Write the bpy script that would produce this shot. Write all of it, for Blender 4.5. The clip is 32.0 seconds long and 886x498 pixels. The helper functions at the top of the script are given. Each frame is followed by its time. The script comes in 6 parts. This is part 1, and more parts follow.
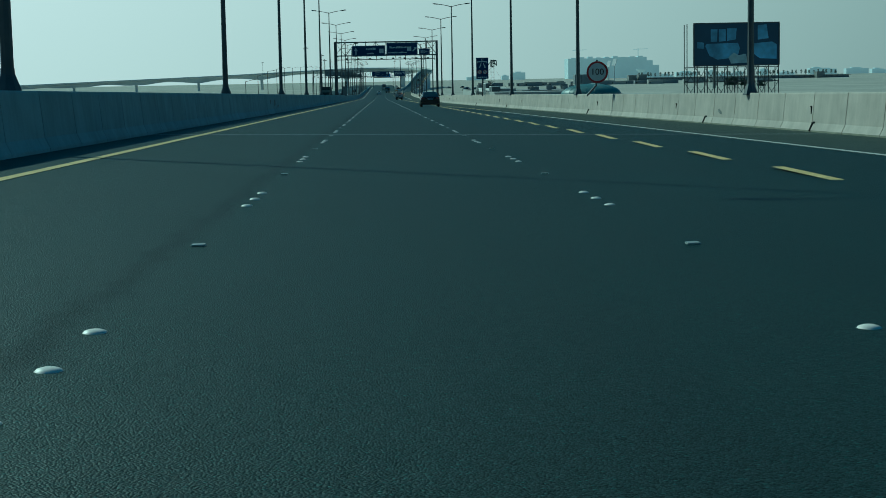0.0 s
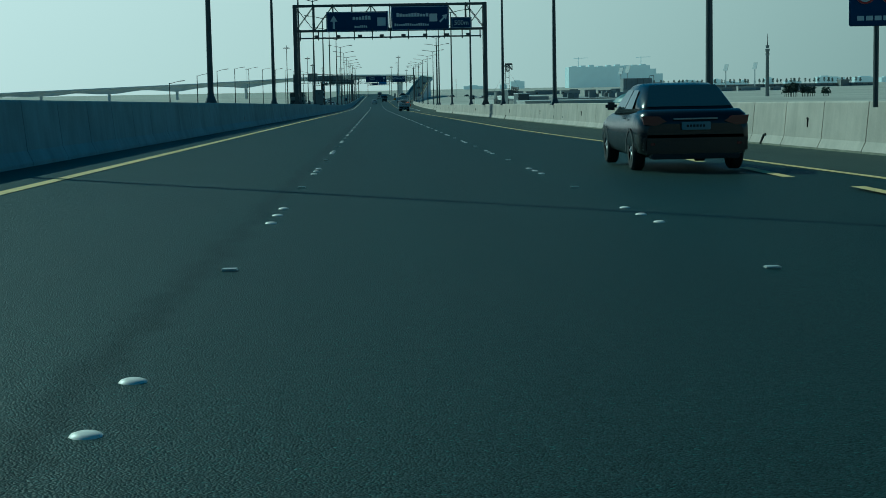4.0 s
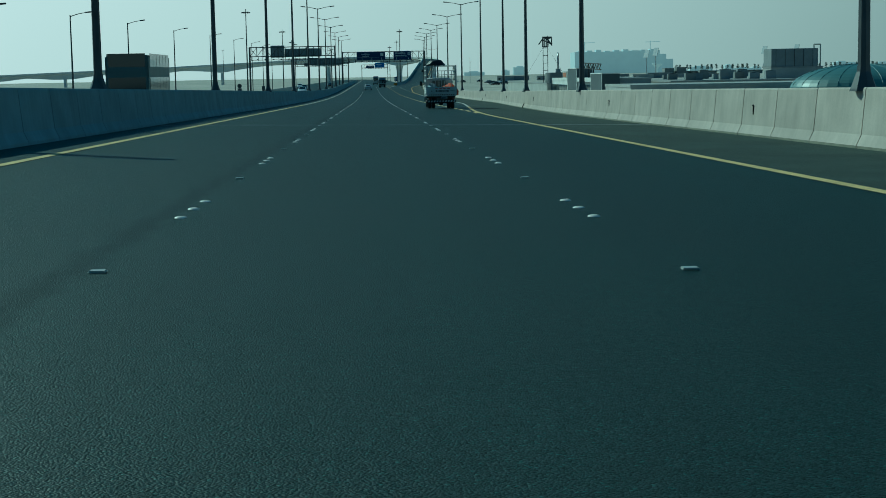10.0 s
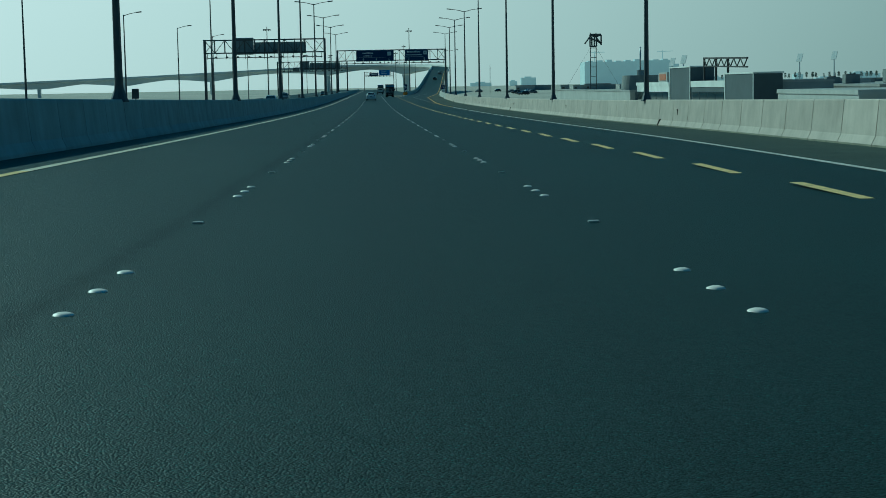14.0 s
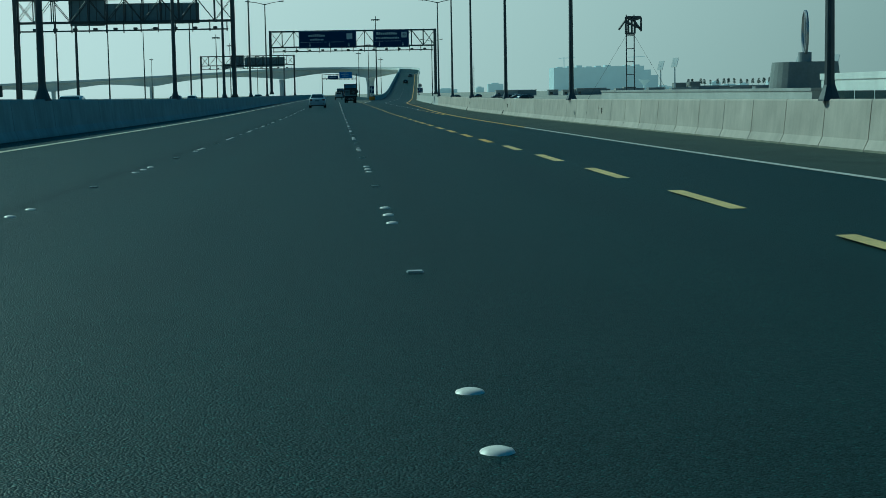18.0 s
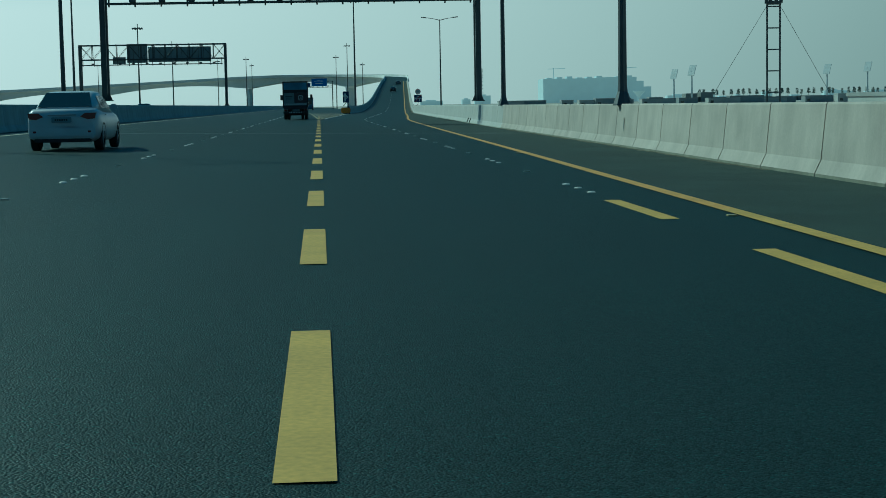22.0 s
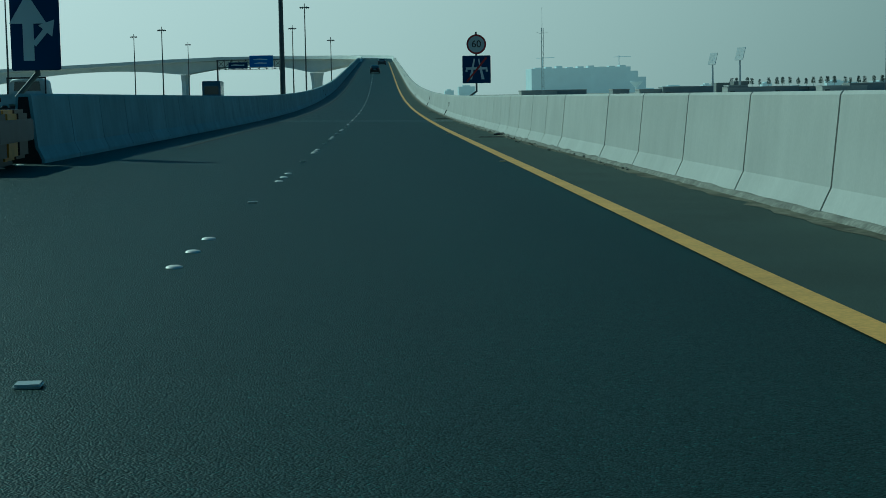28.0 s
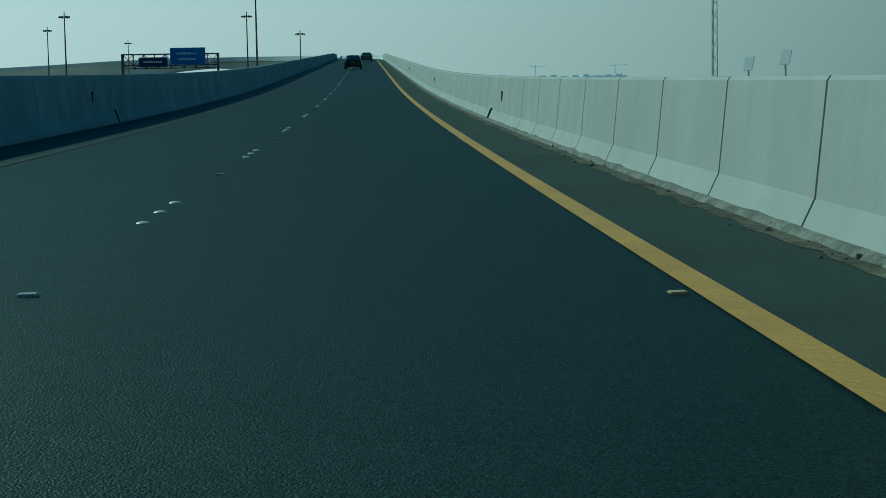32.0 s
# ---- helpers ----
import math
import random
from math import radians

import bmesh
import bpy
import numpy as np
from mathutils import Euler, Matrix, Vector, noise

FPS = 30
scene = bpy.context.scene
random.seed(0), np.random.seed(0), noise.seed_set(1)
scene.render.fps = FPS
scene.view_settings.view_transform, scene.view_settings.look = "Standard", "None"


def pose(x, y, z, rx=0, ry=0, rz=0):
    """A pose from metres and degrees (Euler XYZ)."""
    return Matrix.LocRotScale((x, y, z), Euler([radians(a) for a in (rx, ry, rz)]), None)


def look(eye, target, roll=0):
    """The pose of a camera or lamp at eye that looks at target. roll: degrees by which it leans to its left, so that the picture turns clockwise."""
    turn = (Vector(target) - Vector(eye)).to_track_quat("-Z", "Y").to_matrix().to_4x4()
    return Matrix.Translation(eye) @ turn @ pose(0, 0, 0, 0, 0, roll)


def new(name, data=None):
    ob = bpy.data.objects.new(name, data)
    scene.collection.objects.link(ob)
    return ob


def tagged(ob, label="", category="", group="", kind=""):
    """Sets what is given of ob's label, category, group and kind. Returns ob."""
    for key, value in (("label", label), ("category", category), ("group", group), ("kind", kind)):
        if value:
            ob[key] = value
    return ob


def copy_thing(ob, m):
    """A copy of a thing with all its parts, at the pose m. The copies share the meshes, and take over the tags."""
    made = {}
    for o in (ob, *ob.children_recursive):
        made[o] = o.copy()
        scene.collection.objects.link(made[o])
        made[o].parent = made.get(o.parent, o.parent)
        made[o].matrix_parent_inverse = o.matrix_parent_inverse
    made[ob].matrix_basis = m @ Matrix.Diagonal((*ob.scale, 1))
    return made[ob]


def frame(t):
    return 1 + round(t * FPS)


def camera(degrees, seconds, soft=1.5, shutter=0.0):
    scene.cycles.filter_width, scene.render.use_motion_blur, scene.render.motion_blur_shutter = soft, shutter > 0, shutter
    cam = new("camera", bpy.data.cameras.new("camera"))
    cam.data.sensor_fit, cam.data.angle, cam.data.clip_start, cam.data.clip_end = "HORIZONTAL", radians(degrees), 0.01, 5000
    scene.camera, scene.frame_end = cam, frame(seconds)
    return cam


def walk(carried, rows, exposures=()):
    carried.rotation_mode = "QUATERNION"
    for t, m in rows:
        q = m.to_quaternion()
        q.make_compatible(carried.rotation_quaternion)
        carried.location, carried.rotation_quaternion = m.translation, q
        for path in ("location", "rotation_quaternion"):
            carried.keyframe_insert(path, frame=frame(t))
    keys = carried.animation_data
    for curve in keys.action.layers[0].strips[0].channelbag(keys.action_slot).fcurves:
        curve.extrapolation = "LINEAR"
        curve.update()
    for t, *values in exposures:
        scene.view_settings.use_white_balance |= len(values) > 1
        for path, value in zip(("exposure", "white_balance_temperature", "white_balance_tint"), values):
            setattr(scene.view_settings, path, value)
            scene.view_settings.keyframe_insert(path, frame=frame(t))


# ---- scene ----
# camera and path
cam = camera(31.3, 32.0, soft=0.6)
H_CAM = 1.10
FALL = 0.018  # crossfall of the carriageway, down to the right


def lerp(pts, v):
    if v <= pts[0][0]:
        return pts[0][1]
    for (a, b), (c, d) in zip(pts, pts[1:]):
        if v <= c:
            return b + (d - b) * (v - a) / (c - a)
    return pts[-1][1]




def ramp_rise(y):
    """Height that the slip road has gained over the main road."""
    if y < 930:
        return 0.0
    if y < 1000:
        u = y - 930
        return 0.0001477 * u * u / 2 + 7.58e-7 * u ** 3 / 3
    if y < 1100:
        u = y - 1000
        return 0.449 + 0.0141 * u + 0.000235 * u * u / 2
    if y < 1285:
        return 3.034 + 0.0376 * (y - 1100)
    u = min(y, 1330) - 1285
    return 9.99 + 0.0376 * u - 0.018 * u * u / 90


def dip(y):
    """The main road falls gently, then runs level past a long sag."""
    if y > 680:
        return 0.0
    if y > 440:
        return 0.0104 * (680 - y) ** 2 / 480
    return 1.248 + 0.0104 * (440 - y)


def ramp_grade(y):
    return (ramp_rise(y + 1) - ramp_rise(y - 1)) / 2


def zr(x, y):
    return -FALL * (x - 5) + dip(y)


def zramp(x, y):
    return zr(x, y) + ramp_rise(y)


# seconds, distance along, across, yaw, pitch
PATH = [
    (0, 4.26, 5.0, -2.30, -5.58), (1, 36.6, 4.84, -2.32, -5.40), (2, 68.5, 4.73, -2.32, -5.36),
    (3, 100.4, 4.62, -2.25, -5.22), (4.5, 148.0, 4.65, -2.7, -5.26), (6, 194.9, 4.79, -3.0, -5.36),
    (7, 225.2, 5.05, -2.92, -5.49), (8, 254.9, 5.24, -2.79, -5.50), (9, 284.1, 5.37, -2.70, -5.61),
    (10, 312.7, 5.34, -2.63, -5.71), (11, 340.3, 5.29, -2.40, -5.61), (12, 367.8, 5.25, -2.32, -5.60),
    (13, 395.5, 5.28, -2.47, -5.33), (14, 424.1, 5.29, -2.50, -5.31), (15.5, 467.9, 5.55, -2.75, -5.28),
    (17, 513.7, 6.06, -3.1, -5.26), (18, 544.75, 6.82, -3.84, -5.34), (19, 576.4, 7.81, -4.37, -5.42),
    (20, 608.4, 8.86, -4.47, -5.33), (21, 640.6, 9.94, -4.40, -5.18), (22, 673.4, 11.02, -4.45, -5.23),
    (23, 706.3, 12.11, -4.55, -5.44), (24, 739.5, 13.31, -4.5, -5.38), (25, 772.8, 14.58, -4.95, -5.49),
    (26, 806.3, 16.3, -5.06, -5.4), (26.5, 823.2, 17.1, -5.2, -5.42), (28.5, 889.7, 20.5, -5.25, -5.6),
    (29, 905.75, 21.28, -5.5, -5.62), (30, 936.85, 22.97, -5.8, -5.75), (31, 967.5, 24.76, -5.75, -6.0),
    (32, 997.95, 26.62, -5.7, -6.0)]
ROLL = 1.03
walk(cam, [(t, pose(x, y, zramp(x, y) + H_CAM, 90 + p + math.degrees(math.atan(ramp_grade(y) + dip(y + 0.5) - dip(y - 0.5))), ROLL, w))
           for t, y, x, w, p in PATH],
     [(0, -1.0, 4800, -40), (26, -1.02, 4800, -40), (29, -1.17, 4800, -40), (32, -1.2, 4800, -40)])

# sky and sun
SUN_TO = Vector((-0.70, 0.72, 0.0)).normalized() * math.cos(radians(36)) + Vector((0, 0, math.sin(radians(36))))
world = bpy.data.worlds.new("sky")
scene.world = world
world.use_nodes = True
wn = world.node_tree
wn.nodes.clear()
sky = wn.nodes.new("ShaderNodeTexSky")
sky.sky_type = "NISHITA"
sky.sun_disc = False
sky.sun_elevation = radians(36)
sky.sun_rotation = math.atan2(SUN_TO.x, SUN_TO.y)
sky.air_density, sky.dust_density, sky.ozone_density = 1.0, 0.4, 3.0
bg = wn.nodes.new("ShaderNodeBackground")
bg.inputs["Strength"].default_value = 0.06
wo = wn.nodes.new("ShaderNodeOutputWorld")
# hazy air: pale towards the horizon, brighter round the sun, the clear sky's own colour higher up
tc = wn.nodes.new("ShaderNodeTexCoord")
sep = wn.nodes.new("ShaderNodeSeparateXYZ")
wn.links.new(tc.outputs["Generated"], sep.inputs["Vector"])
low = wn.nodes.new("ShaderNodeMapRange")
for key, v in (("From Min", 0.06), ("From Max", 0.22), ("To Min", 0.97), ("To Max", 0.0)):
    low.inputs[key].default_value = v
wn.links.new(sep.outputs["Z"], low.inputs["Value"])
dot = wn.nodes.new("ShaderNodeVectorMath")
dot.operation = "DOT_PRODUCT"
dot.inputs[1].default_value = SUN_TO
wn.links.new(tc.outputs["Generated"], dot.inputs[0])
glow = wn.nodes.new("ShaderNodeMapRange")
for key, v in (("From Min", 0.25), ("From Max", 0.85), ("To Min", 0.46), ("To Max", 1.8)):
    glow.inputs[key].default_value = v
wn.links.new(dot.outputs["Value"], glow.inputs["Value"])
pale = wn.nodes.new("ShaderNodeVectorMath")
pale.operation = "SCALE"
side = wn.nodes.new("ShaderNodeMapRange")
for key, v in (("From Min", 0.3), ("From Max", 0.72), ("To Min", 0.0), ("To Max", 1.0)):
    side.inputs[key].default_value = v
wn.links.new(dot.outputs["Value"], side.inputs["Value"])
tint = wn.nodes.new("ShaderNodeMix")
tint.data_type = "RGBA"
tint.inputs[6].default_value, tint.inputs[7].default_value = (15.3, 15.1, 14.7, 1.0), (17.5, 15.2, 15.2, 1.0)
wn.links.new(side.outputs["Result"], tint.inputs[0])
wn.links.new(tint.outputs[2], pale.inputs[0])
wn.links.new(glow.outputs["Result"], pale.inputs["Scale"])
haze = wn.nodes.new("ShaderNodeMix")
haze.data_type = "RGBA"
wn.links.new(low.outputs["Result"], haze.inputs[0])
deep = wn.nodes.new("ShaderNodeVectorMath")
deep.operation = "MULTIPLY"
deep.inputs[1].default_value = (0.36, 1.0, 1.28)
wn.links.new(sky.outputs["Color"], deep.inputs[0])
wn.links.new(deep.outputs["Vector"], haze.inputs[6])
wn.links.new(pale.outputs["Vector"], haze.inputs[7])
wn.links.new(haze.outputs[2], bg.inputs["Color"])
wn.links.new(bg.outputs["Background"], wo.inputs["Surface"])
sun = bpy.data.lights.new("sun", "SUN")
sun.energy, sun.angle, sun.color = 5.0, radians(0.6), (1.0, 0.935, 0.82)
new("sun", sun).matrix_world = look((0, 0, 50), Vector((0, 0, 50)) - SUN_TO)


# ---- materials ----
def mat(name, color, rough=0.6, metal=0.0, grain=0.0, scale=8.0, stain=0.0, stain_scale=0.4, bump=0.0, bump_scale=60.0,
        vary=0.0, spec=0.5, glow=0.0, streak=0.0, drip=0.0, sheen=0.0, speck=0.0):
    m = bpy.data.materials.new(name)
    m.use_nodes = True
    nt = m.node_tree
    b = nt.nodes["Principled BSDF"]
    b.inputs["Roughness"].default_value, b.inputs["Metallic"].default_value = rough, metal
    b.inputs["Specular IOR Level"].default_value = spec
    if sheen:
        b.inputs["Sheen Weight"].default_value, b.inputs["Sheen Roughness"].default_value = sheen, 0.4
        b.inputs["Sheen Tint"].default_value = (0.7, 1.0, 0.96, 1.0)
        b.inputs["Specular Tint"].default_value = (0.7, 1.0, 0.96, 1.0)
    base = (*color, 1.0)
    b.inputs["Base Color"].default_value = base
    link, last = nt.links.new, None
    geo = nt.nodes.new("ShaderNodeNewGeometry")

    def noise_node(sc, detail=4.0):
        n = nt.nodes.new("ShaderNodeTexNoise")
        n.inputs["Scale"].default_value, n.inputs["Detail"].default_value = sc, detail
        link(geo.outputs["Position"], n.inputs["Vector"])
        return n

    def mul(prev, fac_out, lo, hi, start=0.3, stop=0.7):
        r = nt.nodes.new("ShaderNodeMapRange")
        r.inputs["From Min"].default_value, r.inputs["From Max"].default_value = start, stop
        r.inputs["To Min"].default_value, r.inputs["To Max"].default_value = lo, hi
        link(fac_out, r.inputs["Value"])
        mx = nt.nodes.new("ShaderNodeVectorMath")
        mx.operation = "SCALE"
        if prev is None:
            mx.inputs[0].default_value = color
        else:
            link(prev, mx.inputs[0])
        link(r.outputs["Result"], mx.inputs["Scale"])
        return mx.outputs["Vector"]

    if grain:
        last = mul(last, noise_node(scale).outputs["Fac"], 1 - grain, 1 + grain)
    if speck:
        last = mul(last, noise_node(120, 1.0).outputs["Fac"], 1.0, 1.0 + speck, 0.55, 0.66)
        last = mul(last, noise_node(90, 1.0).outputs["Fac"], 0.45, 1.0, 0.28, 0.42)
    if stain:
        last = mul(last, noise_node(stain_scale, 6.0).outputs["Fac"], 1 - stain, 1 + stain)
    for amount, stretch in ((streak, (1.1, 0.012, 1.0)), (drip, (2.0, 4.5, 0.3))):
        if not amount:
            continue
        mp = nt.nodes.new("ShaderNodeMapping")
        mp.inputs["Scale"].default_value = stretch
        link(geo.outputs["Position"], mp.inputs["Vector"])
        n = nt.nodes.new("ShaderNodeTexNoise")
        n.inputs["Scale"].default_value, n.inputs["Detail"].default_value = 1.0, 3.0
        link(mp.outputs["Vector"], n.inputs["Vector"])
        last = mul(last, n.outputs["Fac"], 1 - amount, 1 + amount)
    if vary:
        oi = nt.nodes.new("ShaderNodeObjectInfo")
        r = nt.nodes.new("ShaderNodeMath")
        r.operation = "MULTIPLY_ADD"
        r.inputs[1].default_value, r.inputs[2].default_value = 0.4, 0.3
        link(oi.outputs["Random"], r.inputs[0])
        last = mul(last, r.outputs["Value"], 1 - vary, 1 + vary)
    if last is not None:
        link(last, b.inputs["Base Color"])
    if bump:
        bn = nt.nodes.new("ShaderNodeBump")
        bn.inputs["Strength"].default_value, bn.inputs["Distance"].default_value = bump, 0.03
        link(noise_node(bump_scale, 3.0).outputs["Fac"], bn.inputs["Height"])
        link(bn.outputs["Normal"], b.inputs["Normal"])
    if glow:
        b.inputs["Emission Color"].default_value = base
        b.inputs["Emission Strength"].default_value = glow
    return m


def asphalt(name, color, stone=98.0):
    """Rolled asphalt: pale and dark chippings in a bitumen bed, wheel tracks along the road, faint patches."""
    m = mat(name, color, 0.55, stain=0.12, stain_scale=0.25, spec=0.2, streak=0.22, sheen=0.032)
    nt = m.node_tree
    link, b = nt.links.new, nt.nodes["Principled BSDF"]
    geo = next(n for n in nt.nodes if n.type == "NEW_GEOMETRY")
    b.inputs["Sheen Tint"].default_value = b.inputs["Specular Tint"].default_value = (0.6, 1.0, 0.87, 1.0)
    cells = nt.nodes.new("ShaderNodeTexVoronoi")
    cells.inputs["Scale"].default_value = stone
    link(geo.outputs["Position"], cells.inputs["Vector"])
    pick = nt.nodes.new("ShaderNodeSeparateColor")
    link(cells.outputs["Color"], pick.inputs["Color"])
    tone = nt.nodes.new("ShaderNodeValToRGB")
    ramp = tone.color_ramp
    ramp.interpolation = "CONSTANT"
    for at, v in ((0.25, 0.75), (0.6, 1.0), (0.86, 1.6), (0.97, 4.5)):
        ramp.elements.new(at).color = (v, v, v, 1)
    ramp.elements[0].color = (0.4, 0.4, 0.4, 1)
    ramp.elements[-1].color = (4.5, 4.5, 4.5, 1)
    link(pick.outputs["Red"], tone.inputs["Fac"])
    rub = nt.nodes.new("ShaderNodeVectorMath")
    rub.operation = "MULTIPLY"
    link(b.inputs["Base Color"].links[0].from_socket, rub.inputs[0])
    link(tone.outputs["Color"], rub.inputs[1])
    link(rub.outputs["Vector"], b.inputs["Base Color"])
    # smooth bitumen between stones shines a little, the stones stand proud
    shine = nt.nodes.new("ShaderNodeMapRange")
    for key, v in (("From Min", 0.0), ("From Max", 1.0), ("To Min", 0.09), ("To Max", 0.31)):
        shine.inputs[key].default_value = v
    link(pick.outputs["Green"], shine.inputs["Value"])
    # ragged darker seam where two paved lanes meet
    xyz = nt.nodes.new("ShaderNodeSeparateXYZ")
    link(geo.outputs["Position"], xyz.inputs["Vector"])
    rag = nt.nodes.new("ShaderNodeTexNoise")
    rag.inputs["Scale"].default_value, rag.inputs["Detail"].default_value = 2.2, 5.0
    link(geo.outputs["Position"], rag.inputs["Vector"])
    wander = nt.nodes.new("ShaderNodeMath")
    wander.operation = "MULTIPLY_ADD"
    wander.inputs[1].default_value = 0.42
    link(rag.outputs["Fac"], wander.inputs[0])
    link(xyz.outputs["X"], wander.inputs[2])
    off = nt.nodes.new("ShaderNodeMath")
    off.operation = "SUBTRACT"
    off.inputs[1].default_value = 3.66
    link(wander.outputs["Value"], off.inputs[0])
    size = nt.nodes.new("ShaderNodeMath")
    size.operation = "ABSOLUTE"
    link(off.outputs["Value"], size.inputs[0])
    seam = nt.nodes.new("ShaderNodeMapRange")
    for key, v in (("From Min", 0.03), ("From Max", 0.16), ("To Min", 0.66), ("To Max", 1.0)):
        seam.inputs[key].default_value = v
    link(size.outputs["Value"], seam.inputs["Value"])
    dull = nt.nodes.new("ShaderNodeMath")
    dull.operation = "MULTIPLY"
    link(shine.outputs["Result"], dull.inputs[0])
    link(seam.outputs["Result"], dull.inputs[1])
    link(dull.outputs["Value"], b.inputs["Specular IOR Level"])
    dark = nt.nodes.new("ShaderNodeVectorMath")
    dark.operation = "SCALE"
    link(rub.outputs["Vector"], dark.inputs[0])
    link(seam.outputs["Result"], dark.inputs["Scale"])
    link(dark.outputs["Vector"], b.inputs["Base Color"])
    bump = nt.nodes.new("ShaderNodeBump")
    bump.inputs["Strength"].default_value, bump.inputs["Distance"].default_value = 0.55, 0.01
    bump.invert = True
    link(cells.outputs["Distance"], bump.inputs["Height"])
    link(bump.outputs["Normal"], b.inputs["Normal"])
    return m


M_ASPHALT = asphalt("asphalt", (0.0058, 0.0156, 0.0137))
M_SHOULDER = mat("dusty_asphalt", (0.036, 0.053, 0.044), 0.9, grain=0.35, scale=80, stain=0.2, stain_scale=0.6, bump=0.4, bump_scale=60, spec=0.3)
M_CONC = mat("barrier_concrete", (0.46, 0.405, 0.35), 0.85, drip=0.05, grain=0.05, scale=25, stain=0.13, stain_scale=1.1, bump=0.06, bump_scale=40, vary=0.06)
# Cooler copy of the barrier concrete: sky-blue shade is put into its colour.
M_SHADECONC = mat("median_barrier_concrete", (0.305, 0.395, 0.41), 0.85, drip=0.06, grain=0.05, scale=25, stain=0.16, stain_scale=0.9, bump=0.05, bump_scale=40, vary=0.06)
M_NEWCONC = mat("fresh_barrier_concrete", (0.48, 0.465, 0.435), 0.82, drip=0.03, grain=0.03, scale=25, stain=0.07, stain_scale=0.9, bump=0.03, bump_scale=40, vary=0.03)
M_NEWFOOT = mat("fresh_barrier_foot", (0.42, 0.43, 0.375), 0.88, grain=0.1, scale=20, stain=0.2, stain_scale=2)
M_DECK = mat("bridge_concrete", (0.80, 0.80, 0.77), 0.85, grain=0.06, scale=3, stain=0.1, stain_scale=0.1)
M_YELLOW = mat("yellow_paint", (0.61, 0.34, 0.075), 0.7, grain=0.14, scale=30, stain=0.12, stain_scale=2)
M_PALEYELLOW = mat("pale_yellow_paint", (0.66, 0.50, 0.20), 0.7, grain=0.16, scale=30, stain=0.16, stain_scale=2)
M_LEMON = mat("lemon_yellow_paint", (0.61, 0.385, 0.08), 0.7, grain=0.14, scale=30, stain=0.12, stain_scale=2)
M_CREAMWHITE = mat("cream_white_paint", (0.60, 0.55, 0.42), 0.7, grain=0.15, scale=30, stain=0.18, stain_scale=2)
M_WHITE = mat("white_paint", (0.55, 0.53, 0.47), 0.7, grain=0.15, scale=30, stain=0.2, stain_scale=2)
M_STUD = mat("ceramic_stud", (0.9, 0.82, 0.74), 0.45, grain=0.06, scale=60)
M_REFLECT = mat("reflector_stud", (0.5, 0.5, 0.46), 0.35, metal=0.2)
M_STEEL = mat("dark_galvanised_steel", (0.10, 0.105, 0.11), 0.55, metal=0.6, grain=0.12, scale=3, stain=0.12)
M_SIGN = mat("blue_sign_sheet", (0.012, 0.045, 0.13), 0.6, grain=0.05, scale=2, spec=0.2)
M_BSIGN = mat("bright_blue_sign_sheet", (0.02, 0.16, 0.5), 0.6, grain=0.05, scale=2, spec=0.2)
M_LETTER = mat("white_sign_sheet", (0.62, 0.65, 0.66), 0.5)
M_BLACK = mat("black_paint", (0.012, 0.012, 0.014), 0.5, grain=0.1, scale=5)
M_SAND = mat("sandy_ground", (0.45, 0.42, 0.36), 0.95, grain=0.15, scale=0.4, stain=0.2, stain_scale=0.02)
M_JOINT = mat("expansion_joint_steel", (0.22, 0.23, 0.23), 0.45, metal=0.7, grain=0.2, scale=20)
M_GAP = mat("joint_filler", (0.012, 0.013, 0.014), 0.9, grain=0.2, scale=20)
M_FOOT = mat("dusty_barrier_foot", (0.23, 0.225, 0.17), 0.9, grain=0.15, scale=20, stain=0.25, stain_scale=2)
M_JCONC = mat("joint_mortar", (0.16, 0.165, 0.165), 0.85, grain=0.2, scale=12, stain=0.2, stain_scale=2)


# ---- helpers for building ----
def mesh(name, bm, material):
    me = bpy.data.meshes.new(name)
    bm.to_mesh(me)
    bm.free()
    for m in (material if isinstance(material, (list, tuple)) else [material]):
        me.materials.append(m)
    return me


def part(name, bm, material, parent=None, label=""):
    ob = new(name, mesh(name, bm, material))
    if parent is not None:
        ob.parent = parent
    if label:
        ob["label"] = label
    return ob


def thing(name, at, label, category, group="", rz=0.0):
    ob = new(name)
    ob.empty_display_size = 0.2
    ob.matrix_world = pose(*at, 0, 0, rz)
    return tagged(ob, label, category, group)


def box(bm, x0, x1, y0, y1, z0, z1, bevel=0.0):
    r = bmesh.ops.create_cube(bm, size=1)
    bmesh.ops.transform(bm, matrix=Matrix.Translation(((x0 + x1) / 2, (y0 + y1) / 2, (z0 + z1) / 2)) @ Matrix.Diagonal((x1 - x0, y1 - y0, z1 - z0, 1)), verts=r["verts"])
    if bevel:
        es = list({e for v in r["verts"] for e in v.link_edges})
        bmesh.ops.bevel(bm, geom=es, offset=bevel, segments=2, affect="EDGES", clamp_overlap=True)
    return bm


def tube(bm, a, b, r0, r1=None, n=8, caps=True):
    a, b = Vector(a), Vector(b)
    d = b - a
    q = d.to_track_quat("Z", "Y").to_matrix().to_4x4()
    bmesh.ops.create_cone(bm, cap_ends=caps, segments=n, radius1=r0, radius2=r0 if r1 is None else r1, depth=d.length,
                          matrix=Matrix.Translation((a + b) / 2) @ q)
    return bm


def B():
    return bmesh.new()


